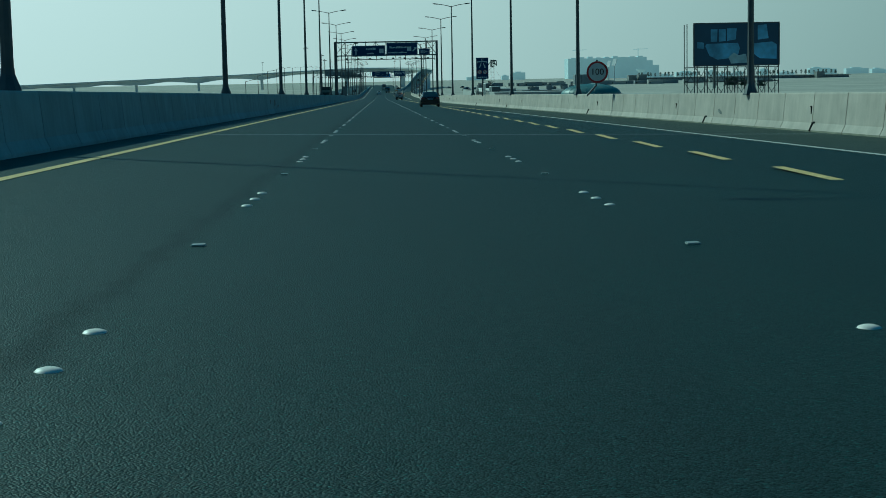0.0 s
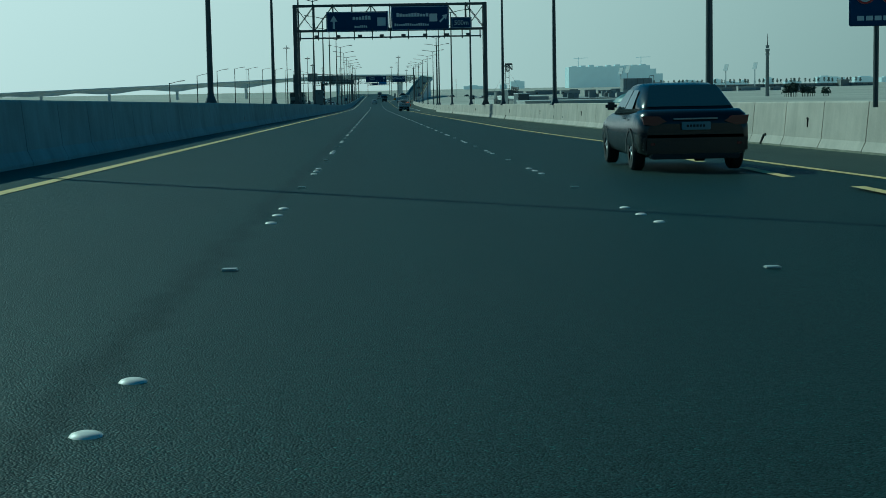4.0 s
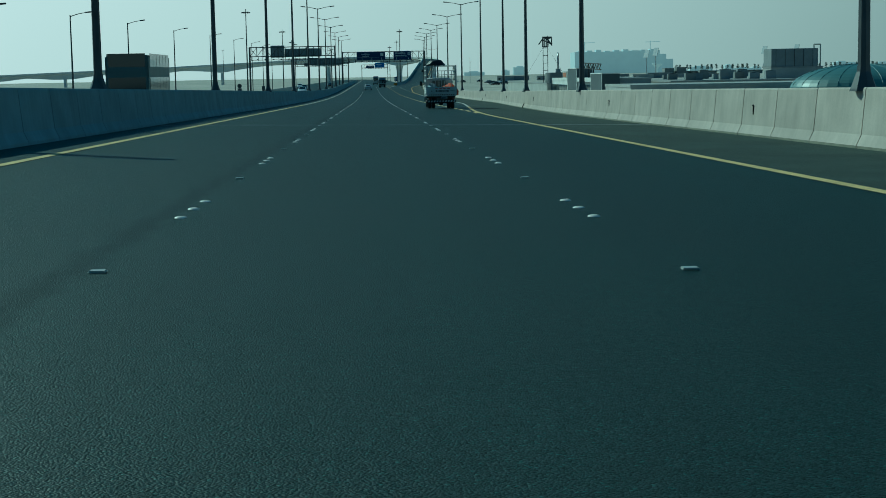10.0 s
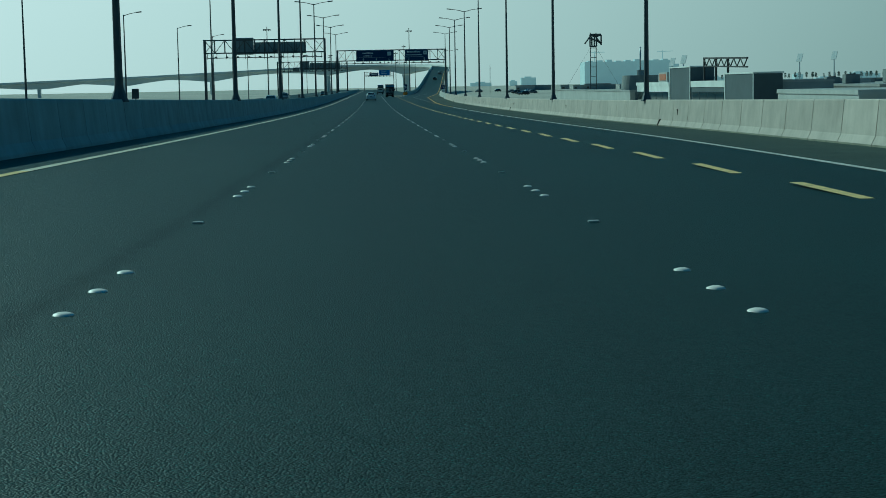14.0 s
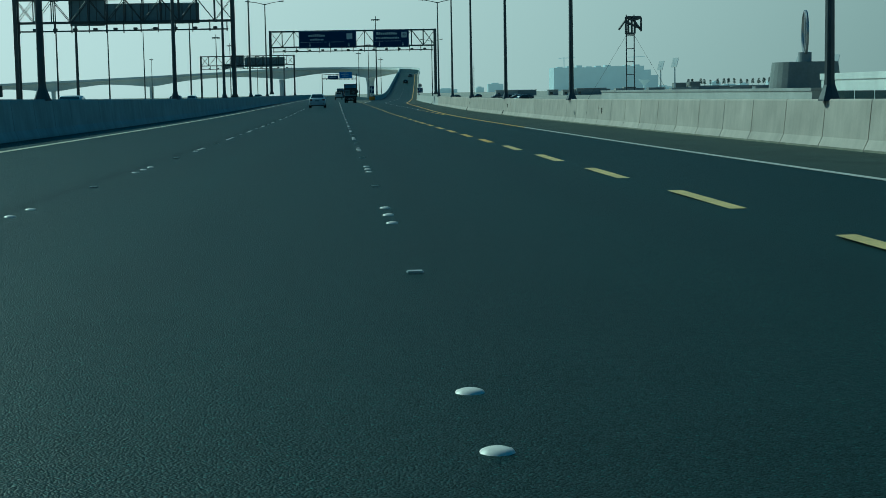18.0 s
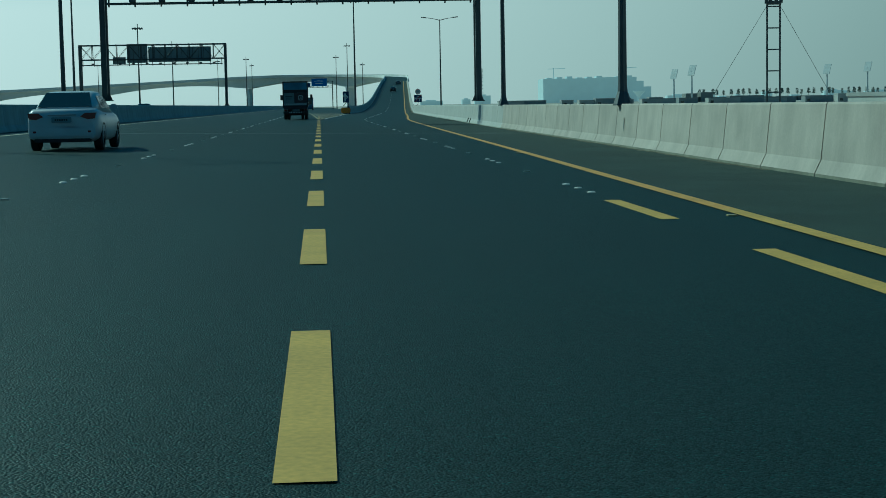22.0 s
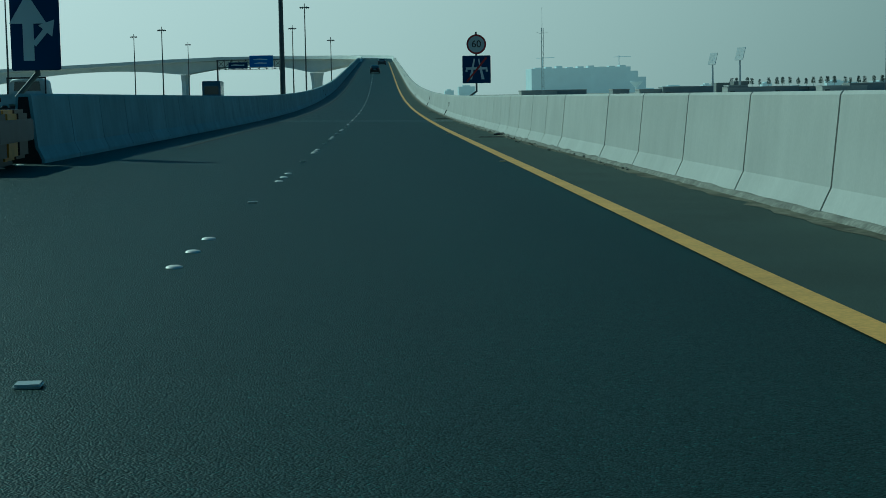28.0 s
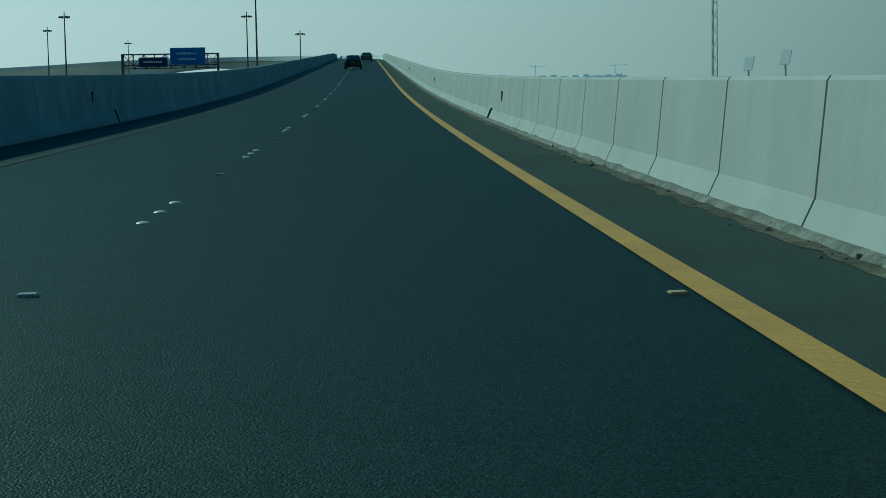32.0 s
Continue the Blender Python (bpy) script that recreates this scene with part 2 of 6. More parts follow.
def ribbon(ys, left, right, height, bm=None):
    """A strip of road between two lines across, laid at height(x, y)."""
    bm = bm or B()
    prev = None
    for y in ys:
        a, b = left(y), right(y)
        row = [bm.verts.new((x, y, height(x, y))) for x in (a, (a + b) / 2, b)]
        if prev:
            for i in (0, 1):
                bm.faces.new((prev[i], prev[i + 1], row[i + 1], row[i]))
        prev = row
    return bm


def frange(a, b, step):
    n = max(1, round((b - a) / step))
    return [a + (b - a) * i / n for i in range(n + 1)]


# ---- plan: lines across the road, by distance along ----
def stud_line(y):
    """The stud line of the slip road."""
    return 14.46 + (0 if y < 788 else (y - 788) ** 2 / 48 * 0.0524 if y < 812 else (y - 800) * 0.0524)


EDGE = [(-200, 14.6), (0, 14.6), (45, 14.2), (100, 13.4), (145, 12.6), (200, 11.0), (397, 10.95), (430, 12.6), (470, 14.5), (650, 14.6),
        (685, 15.2), (717, 16.0), (750, 16.72), (780, 17.46), (805, 18.2)]
BARR = [(-200, 18.3), (45, 18.1), (60, 17.9), (100, 16.9), (140, 16.2), (185, 15.2), (225, 14.85), (390, 14.75), (430, 16.2), (475, 18.2), (690, 18.4),
        (705, 18.9), (733, 19.5), (760, 20.1), (790, 21.2), (840, 22.8), (862, 23.6), (900, 24.9), (917, 25.5)]
raw_edge = lambda y: lerp(EDGE, y) if y < 805 else stud_line(y) + lerp([(805, 3.54), (825, 3.64), (860, 3.72), (890, 3.68), (915, 3.57), (930, 3.56), (955, 3.63), (990, 3.6)], y)
raw_bar = lambda y: lerp(BARR, y) if y < 917 else stud_line(y) + 4.95
edge_r = lambda y: sum(raw_edge(y + d) for d in (-15, -10, -5, 0, 5, 10, 15)) / 7
bar_r = lambda y: sum(raw_bar(y + d) for d in (-15, -10, -5, 0, 5, 10, 15)) / 7
EDGE_L = [(0, 0.0), (150, -0.05), (280, -0.2), (450, -0.4), (620, -0.6)]
edge_l = lambda y: lerp(EDGE_L, y)
bar_l = lambda y: edge_l(y) - 1.5
gore_l = lambda y: stud_line(y) - 4.3
GORE = 908
Y0, Y1 = -60, 1330

# ---- ground, road ----
bm = B()
bmesh.ops.create_grid(bm, x_segments=40, y_segments=40, size=4800, matrix=Matrix.Translation((0, 1500, -1.3)))
tagged(part("ground", bm, M_SAND), "flat sandy open ground beside the highway", "ground", kind="structure")

road = tagged(part("road", ribbon(frange(Y0, 908, 4), lambda y: bar_l(y) - 0.1, lambda y: bar_r(y) + 0.1, zr), M_ASPHALT),
              "dark worn asphalt highway carriageway", "road", kind="structure")
bm = ribbon(frange(908, 1800, 6), lambda y: bar_l(y) - 0.1, lambda y: min(gore_l(y) - 0.5, 19.0), zr)
tagged(part("road_beyond", bm, M_ASPHALT), "asphalt main carriageway beyond the slip road", "road", kind="structure")
slip = tagged(part("slip_road", ribbon(frange(908, Y1, 4), lambda y: gore_l(y) - 0.1, lambda y: bar_r(y) + 0.1, zramp), M_ASPHALT),
              "asphalt slip road climbing to the flyover", "road", kind="structure")
tagged(part("opposite_road", ribbon(frange(Y0, 1800, 10), lambda y: -23.5, lambda y: -2.4, lambda x, y: dip(y) + 0.12), M_ASPHALT),
       "asphalt carriageway for the oncoming traffic", "road", kind="structure")


def up(h, f):
    return lambda x, y: f(x, y) + h


part("shoulder", ribbon(frange(Y0, 908, 4), lambda y: edge_r(y) + 0.1, lambda y: bar_r(y) + 0.05, up(0.004, zr)), M_SHOULDER, road, "dusty hard shoulder")
M_DUST = mat("drifted_sand", (0.135, 0.126, 0.095), 0.95, grain=0.4, scale=14, stain=0.45, stain_scale=1.4, spec=0.1)
M_MORTAR = mat("crumbling_mortar", (0.21, 0.2, 0.17), 0.92, grain=0.3, scale=22, stain=0.4, stain_scale=3, bump=0.2, bump_scale=30)


def wobble(y, k, seed):
    return noise.noise(Vector((y * k, seed, 0)))


def mortar_bed(y0, y1, height):
    """Low crumbling ledge on which the panels stand, ragged towards the road."""
    b = B()
    rows = []
    for y in frange(y0, y1, 0.22):
        x = bar_r(y)
        w = 0.085 + 0.035 * wobble(y, 0.4, 3) + 0.05 * wobble(y, 2.3, 7)
        h = 0.05 + 0.03 * wobble(y, 1.1, 11)
        z = height(x, y)
        rows.append([b.verts.new(q) for q in ((x + 0.05, y, z + h + 0.012), (x - 0.02 - 0.4 * w, y, z + h), (x - 0.03 - w, y, z - 0.01))])
    for p, q in zip(rows, rows[1:]):
        for k in range(2):
            b.faces.new((p[k], p[k + 1], q[k + 1], q[k]))
    bmesh.ops.recalc_face_normals(b, faces=b.faces[:])
    return b


for a, c, f, pr in ((700, 908, zr, road), (908, Y1, zramp, slip)):
    part("drifted_sand", ribbon(frange(a, c, 0.4), lambda y: bar_r(y) - (0.16 if y < 860 else 0.28) - 0.10 * wobble(y, 0.35, 3) - 0.14 * wobble(y, 1.7, 9), lambda y: bar_r(y) + 0.04, up(0.008, f)), M_DUST, pr, "sand drifted along the barrier foot")
    part("mortar_bed", mortar_bed(max(a, 870), min(c, 1330), f), M_MORTAR, pr, "low crumbling mortar ledge under the barrier")
rng = random.Random(77)
bm = B()
for k in range(420):
    y = 896 + 130 * rng.random()
    x = bar_r(y) - 0.06 - 0.32 * rng.random() ** 2
    q = 0.008 + 0.022 * rng.random() ** 2
    bmesh.ops.create_icosphere(bm, subdivisions=1, radius=1, matrix=Matrix.Translation((x, y, zramp(x, y) + 0.3 * q + 0.008)) @ Euler((rng.random() * 6, rng.random() * 6, 0)).to_matrix().to_4x4() @ Matrix.Diagonal((q, q * 1.4, q * 0.8, 1)))
tagged(part("gravel", bm, M_MORTAR), "loose crumbs of mortar along the barrier foot", "gravel", kind="stuff")
part("shoulder", ribbon(frange(908, Y1, 4), lambda y: edge_r(y) + 0.1, lambda y: bar_r(y) + 0.05, up(0.004, zramp)), M_SHOULDER, slip, "dusty hard shoulder with sand along the kerb")
W = 0.1
# Left line turns paler along the road: whitening by haze put into its paints.
for a, c, m in ((Y0, 450, M_PALEYELLOW), (450, 908, M_CREAMWHITE), (908, 1700, M_CREAMWHITE)):
    part("edge_line", ribbon(frange(a, c, 4), lambda y: edge_l(y) - W, lambda y: edge_l(y) + W, up(0.008, zr)), m, road, "pale yellow edge line" if m is M_PALEYELLOW else "cream edge line")
part("edge_line", ribbon(frange(Y0, 120, 4), lambda y: edge_r(y) - W, lambda y: edge_r(y) + W, up(0.008, zr)), M_WHITE, road, "white edge line")
part("edge_line", ribbon(frange(120, 433, 4), lambda y: edge_r(y) - W, lambda y: edge_r(y) + W, up(0.008, zr)), M_PALEYELLOW, road, "yellow edge line")
part("edge_line", ribbon(frange(433, 610, 4), lambda y: edge_r(y) - W, lambda y: edge_r(y) + W, up(0.008, zr)), M_WHITE, road, "white edge line")
for a, c, m in ((610, 690, M_LEMON), (690, 908, M_YELLOW)):
    part("edge_line", ribbon(frange(a, c, 3), lambda y: edge_r(y) - W, lambda y: edge_r(y) + W, up(0.008, zr)), m, road, "yellow edge line")
part("edge_line", ribbon(frange(908, Y1, 4), lambda y: edge_r(y) - W, lambda y: edge_r(y) + W, up(0.008, zramp)), M_YELLOW, slip, "yellow edge line")
part("edge_line", ribbon(frange(GORE, Y1, 4), lambda y: gore_l(y) + 1.25, lambda y: gore_l(y) + 1.36, up(0.008, zramp)), M_GAP, slip, "thin dark line beside the left barrier")


def panel_mesh(length, concrete):
    out = [(-0.31, -0.15), (0.31, -0.15), (0.31, 0.06), (0.21, 0.27), (0.125, 1.13), (0.10, 1.165), (-0.10, 1.165), (-0.125, 1.13), (-0.21, 0.27), (-0.31, 0.06)]
    b = B()

    def block(pts, y0, y1, mi):
        a = [b.verts.new((x, y0, z)) for x, z in pts]
        c = [b.verts.new((x, y1, z)) for x, z in pts]
        n = len(pts)
        fs = [b.faces.new((a[i], c[i], c[(i + 1) % n], a[(i + 1) % n])) for i in range(n)] + [b.faces.new(a), b.faces.new(c[::-1])]
        for k, f in enumerate(fs):
            f.material_index = 2 if mi == 0 and k in (1, 9) else mi

    block(out, 0.022, length - 0.022, 0)
    block([(x * (1 - 0.05 / abs(x)), min(z, 1.11)) for x, z in out], -0.03, 0.03, 1)
    bmesh.ops.recalc_face_normals(b, faces=b.faces[:])
    return mesh("panel", b, [concrete, M_GAP, M_FOOT if concrete is M_CONC else M_NEWFOOT if concrete is M_NEWCONC else concrete])


UNIT = 3.2  # length of one panel as it is built
PANEL = panel_mesh(UNIT, M_CONC)
NEW_PANEL = panel_mesh(UNIT, M_NEWCONC)
# Panel whose colour already holds the shade of the side away from the sun.
SHADE_PANEL = panel_mesh(UNIT, M_SHADECONC)


def barrier(name, line, height, y0, y1, label, PL=3.2, shape=None, tall=1.0):
    root = tagged(new(name), label, "barrier", kind="structure")
    n = int((y1 - y0) / PL)
    for i in range(n):
        y = y0 + i * PL
        full = PL if i < n - 1 else y1 - y
        x, x2 = line(y), line(y + full)
        ob = new("panel", shape or PANEL)
        z, z2 = height(x, y), height(x2, y + full)
        ob.matrix_world = Matrix.Translation((x, y, z)) @ Euler((math.atan2(z2 - z, full), 0, -math.atan2(x2 - x, full))).to_matrix().to_4x4() @ Matrix.Diagonal((1, full / UNIT, tall, 1))
        ob.parent = root
    return root


def zb(x, y):
    return zr(x, y)


barrier("median_barrier", lambda y: bar_l(y) - 0.31, zb, -50, 560, "precast concrete median barrier with blue shade put into its colour", 3.3, SHADE_PANEL, 1.025)
barrier("median_barrier", lambda y: bar_l(y) - 0.31, zb, 560, 1260, "precast concrete median barrier tinted blue for shade", 3.3, SHADE_PANEL)
OLD = "sunlit precast concrete barrier beside the shoulder"
FRESH = "pale fresh precast concrete barrier beside the shoulder"
barrier("roadside_barrier", lambda y: bar_r(y) + 0.31, zb, -47.3, 279.9, OLD, 3.304, tall=1.025)
barrier("roadside_barrier", lambda y: bar_r(y) + 0.31, zb, 279.9, 502.8, OLD, 3.33, tall=1.025)
barrier("roadside_barrier", lambda y: bar_r(y) + 0.31, zb, 502.8, 751.5, OLD, 3.3)
barrier("roadside_barrier", lambda y: bar_r(y) + 0.31, zb, 751.5, 906.8, FRESH, 3.32, NEW_PANEL)
barrier("slip_road_barrier", lambda y: bar_r(y) + 0.31, zramp, 906.8, 1330, "pale sunlit concrete barrier climbing with the slip road", 3.2, NEW_PANEL)
barrier("slip_road_barrier", lambda y: gore_l(y) - 0.31, zramp, 900.4, 1330, "concrete barrier climbing with the slip road, blue shade in its colour", 3.2, SHADE_PANEL)

# ---- lane marks ----
P = 10.57
bm = B()
bmesh.ops.create_uvsphere(bm, u_segments=10, v_segments=6, radius=1)
bmesh.ops.delete(bm, geom=[v for v in bm.verts if v.co.z < -0.01], context="VERTS")
bmesh.ops.scale(bm, vec=(0.060, 0.060, 0.019), verts=bm.verts[:])
for f in bm.faces:
    f.smooth = True
STUD = mesh("stud", bm, M_STUD)
bm = box(B(), -0.055, 0.055, -0.05, 0.05, 0, 0.018, 0.008)
REFL = mesh("reflector", bm, M_REFLECT)


def studs(line, y0, y1, height, parent, shift=0.0):
    n = math.ceil(y0 / P)
    while n * P < y1:
        for k in (-0.098, 0, 0.098, 0.5):
            y = (n + k) * P + shift
            ob = new("reflector" if k == 0.5 else "stud", REFL if k == 0.5 else STUD)
            x = line(y)
            ob.location = (x, y, height(x, y))
            ob.parent = parent
        n += 1


studs(lambda y: 3.65, -5, 700, zr, road)
studs(lambda y: 7.3, -5, 860, zr, road)
studs(stud_line, 684, 905, zr, road, 7.4)
studs(stud_line, 905, 1240, zramp, slip, 7.4)
DASH = mesh("dash", ribbon((0, 3.14), lambda y: -0.095, lambda y: 0.095, lambda x, y: 0.006), M_LEMON)
PALE_DASH = DASH.copy()
PALE_DASH.materials[0] = M_PALEYELLOW


def dashes(x, ends):
    for far in ends:
        ob = new("dash", PALE_DASH if far < 585 else DASH)
        ob.location = (x, far - 3.14, zr(x, far - 3.14))
        ob.parent = road


dashes(10.95, [27.8 + 6.57 * k for k in range(-12, 23)])
dashes(14.4, [691.7 - 6.4 * k for k in range(0, 6)])
dashes(10.95, [616.8 - 6.6 * k for k in range(34)] + [616.8 + 6.43 * k for k in range(1, 37)])

# amber reflectors beside the right edge line
AMB = mesh("reflector", box(B(), -0.05, 0.05, -0.045, 0.045, 0, 0.016, 0.006), mat("amber_reflector", (0.6, 0.45, 0.2), 0.35))
for k in range(-6, 14):
    y = 752.4 + 21.14 * k
    ob = new("reflector", AMB)
    x = edge_r(y) - 0.2
    ob.location = (x, y, zramp(x, y))
    ob.parent = road if y < 908 else slip


# ================= street furniture =================
def lamp_post(name, at, arms=2, height=12.3, reach=1.9, label="", group=""):
    t = thing(name, at, label, "street lamp", group)
    b = B()
    for r0, r1, z0, z1 in ((0.26, 0.25, 0, 0.05), (0.24, 0.13, 0.05, 0.38), (0.13, 0.12, 0.38, 0.5)):
        tube(b, (0, 0, z0), (0, 0, z1), r0 * 1.1, r1 * 1.1, 8)
    for i in range(4):
        a = radians(45 + 90 * i)
        tube(b, (0.22 * math.cos(a), 0.22 * math.sin(a), 0.04), (0.22 * math.cos(a), 0.22 * math.sin(a), 0.12), 0.025, n=6)
    part("base", b, M_STEEL, t)
    b = B()
    tube(b, (0, 0, 0.4), (0, 0, height), 0.125, 0.06, 8)
    part("pole", b, M_STEEL, t)
    for s in ((-1, 1) if arms == 2 else (arms,)):
        b = B()
        tube(b, (0, 0, height - 0.12), (s * reach * 0.55, 0, height + 0.14), 0.05, 0.04, 6)
        tube(b, (s * reach * 0.55, 0, height + 0.14), (s * reach, 0, height + 0.26), 0.04, 0.035, 6)
        part("arm", b, M_STEEL, t)
        b = box(B(), -0.36, 0.36, -0.15, 0.15, -0.06, 0.07, 0.04)
        bmesh.ops.transform(b, matrix=Matrix.Translation((s * (reach + 0.3), 0, height + 0.29)) @ Matrix.Rotation(-s * 0.1, 4, "Y"), verts=b.verts[:])
        part("lamp_head", b, M_STEEL, t)
    return t


L1 = "dark double-armed street lamp on the concrete median barrier"
MED = [-4, 34.5, 77, 118.2, 158, 198, 242.3, 282.8, 321.3, 358.4, 393, 430.5, 471.5, 511.8, 554.8, 595.3, 636.8, 677, 717.5, 758.5]
first = None
for y in MED:
    x = bar_l(y) - (0.6 if 240 < y < 395 else 0.47 if y < 200 else 0.31)
    at = (x, y, zr(x, y) + 1.12)
    if first is None:
        first = lamp_post("street_lamp", at, label=L1, group="street lamps on the median")
    else:
        copy_thing(first, pose(*at))
RGT = [20, 60, 101.3, 141.2, 183.5, 224.3, 260.5, 302.5, 343.6, 385.8, 423.6, 461.7, 500.6, 540.8, 582, 624, 655.2, 684.5, 717, 752.5]
first = None
for y in RGT:
    x = bar_r(y) + 0.27
    at = (x, y, zr(x, y) + 1.12)
    if first is None:
        first = lamp_post("street_lamp", at, label="dark double-armed street lamp on the roadside barrier", group="street lamps on the roadside barrier")
    else:
        copy_thing(first, pose(*at))
lamp_post("street_lamp", (28.0, 895, -1.3), height=14.0, label="tall dark double-armed street lamp beyond the barrier")
for y, top in ((368, 7.2), (405, 8.6), (440, 9.8), (479, 10.7), (518, 11.2), (566, 11.6), (623, 12.2), (677, 12.6), (732, 13.0), (774, 13.0), (816, 13.0)):
    lamp_post("street_lamp", (-25.4, y, -1.3), 1, top + 1.0, 1.6, "grey single-armed street lamp beside the far carriageway", "street lamps by the far carriageway")


def high_mast(at, height):
    t = thing("high_mast_light", at, "tall grey high-mast light with a ring of floodlights", "mast light", "high-mast lights")
    part("mast", tube(B(), (0, 0, 0), (0, 0, height), 0.24, 0.11, 10), M_STEEL, t)
    b = B()
    bmesh.ops.create_cone(b, cap_ends=True, segments=14, radius1=0.75, radius2=0.6, depth=0.18, matrix=Matrix.Translation((0, 0, height - 0.3)))
    tube(b, (0, 0, height), (0, 0, height + 0.7), 0.1, 0.1)
    part("head_ring", b, M_STEEL, t)
    for i in range(6):
        a = i * math.pi / 3
        b = box(B(), -0.24, 0.24, -0.16, 0.16, -0.18, 0.18, 0.04)
        bmesh.ops.transform(b, matrix=Matrix.Rotation(a, 4, "Z") @ Matrix.Translation((1.0, 0, height - 0.35)) @ Matrix.Rotation(0.5, 4, "Y"), verts=b.verts[:])
        part("floodlight", b, M_STEEL, t)
    return t


for x, y, high in ((18.5, 1003, 24), (22, 1283, 25.3), (-30, 775, 24), (-28.2, 932.9, 22.7), (-30, 1042, 21), (-35, 1182, 22.8), (-19, 1340, 22.5), (-37, 1440, 24.6), (-25, 1540, 25),
                   (18.6, 1362, 23.4), (31, 1400, 21), (-106, 1532, 26)):
    high_mast((x, y, -1.3), high)


# ---- gantries ----
def text_mesh(s, size, material, depth=0.01):
    c = bpy.data.curves.new("letters", "FONT")
    c.body, c.size, c.align_x, c.align_y = s, size, "CENTER", "CENTER"
    c.extrude = depth
    ob = bpy.data.objects.new("letters", c)
    me = bpy.data.meshes.new_from_object(ob)
    bpy.data.objects.remove(ob)
    me.materials.append(material)
    return me


def letters(s, size, at, parent, material=None, label=""):
    """Raised lettering that faces the traffic (towards -y)."""
    ob = new("lettering", text_mesh(s, size, material or M_LETTER))
    ob.parent = parent
    ob.matrix_local = Matrix.Translation(at) @ Matrix.Rotation(math.pi / 2, 4, "X")
    if label:
        ob["label"] = label
    return ob


def poly(points, y, thick=0.012):
    """A flat plate of (x, z) points, facing -y."""
    b = B()
    vs = [b.verts.new((x, y, z)) for x, z in points]
    f = b.faces.new(vs)
    r = bmesh.ops.extrude_face_region(b, geom=[f])
    bmesh.ops.translate(b, vec=(0, thick, 0), verts=[v for v in r["geom"] if isinstance(v, bmesh.types.BMVert)])
    bmesh.ops.recalc_face_normals(b, faces=b.faces[:])
    return b


def arrow(cx, cz, size, ang, y):
    pts = [(-0.16, -1), (0.16, -1), (0.16, 0.1), (0.55, 0.1), (0, 1), (-0.55, 0.1), (-0.16, 0.1)]
    c, s = math.cos(ang), math.sin(ang)
    return poly([(cx + size * (c * x - s * z), cz + size * (s * x + c * z)) for x, z in pts], y)


def sign_panel(gantry_ob, x0, x1, z0, z1, y, items, material=None, label="dark blue direction sign panel"):
    p = part("sign_panel", box(B(), x0, x1, y - 0.03, y + 0.03, z0, z1, 0.02), material or M_SIGN, gantry_ob, label)
    w = 0.035
    b = B()
    for bx in ((x0 + .06, x1 - .06, z0 + .06, z0 + .06 + w), (x0 + .06, x1 - .06, z1 - .06 - w, z1 - .06), (x0 + .06, x0 + .06 + w, z0 + .1, z1 - .1), (x1 - .06 - w, x1 - .06, z0 + .1, z1 - .1)):
        box(b, bx[0], bx[1], y - 0.038, y - 0.031, bx[2], bx[3])
    part("border", b, M_LETTER, p)
    for it in items:
        if it[0] == "bars":
            _, cx, cz, wd, ht, n = it
            b = B()
            u = wd / n
            for i in range(n):
                k = 0.55 + 0.4 * math.sin(7.3 * i + cx)
                box(b, cx - wd / 2 + i * u, cx - wd / 2 + i * u + u * 0.8, y - 0.04, y - 0.032, cz - ht * 0.5, cz - ht * 0.5 + ht * (0.55 + 0.4 * abs(k)))
            part("lettering", b, M_LETTER, p)
        elif it[0] == "arrow":
            part("arrow", arrow(it[1], it[2], it[3], it[4], y - 0.044), M_LETTER, p)
        elif it[0] == "shield":
            b = box(B(), it[1] - it[3], it[1] + it[3], y - 0.045, y - 0.032, it[2] - it[3], it[2] + it[3], 0.004)
            s = part("shield", b, M_LETTER, p)
            if len(it) > 4:
                letters(it[4], it[3] * 1.1, (it[1], y - 0.055, it[2]), s, M_SIGN)
        elif it[0] == "text":
            letters(it[1], it[4], (it[2], y - 0.04, it[3]), p)
    return p


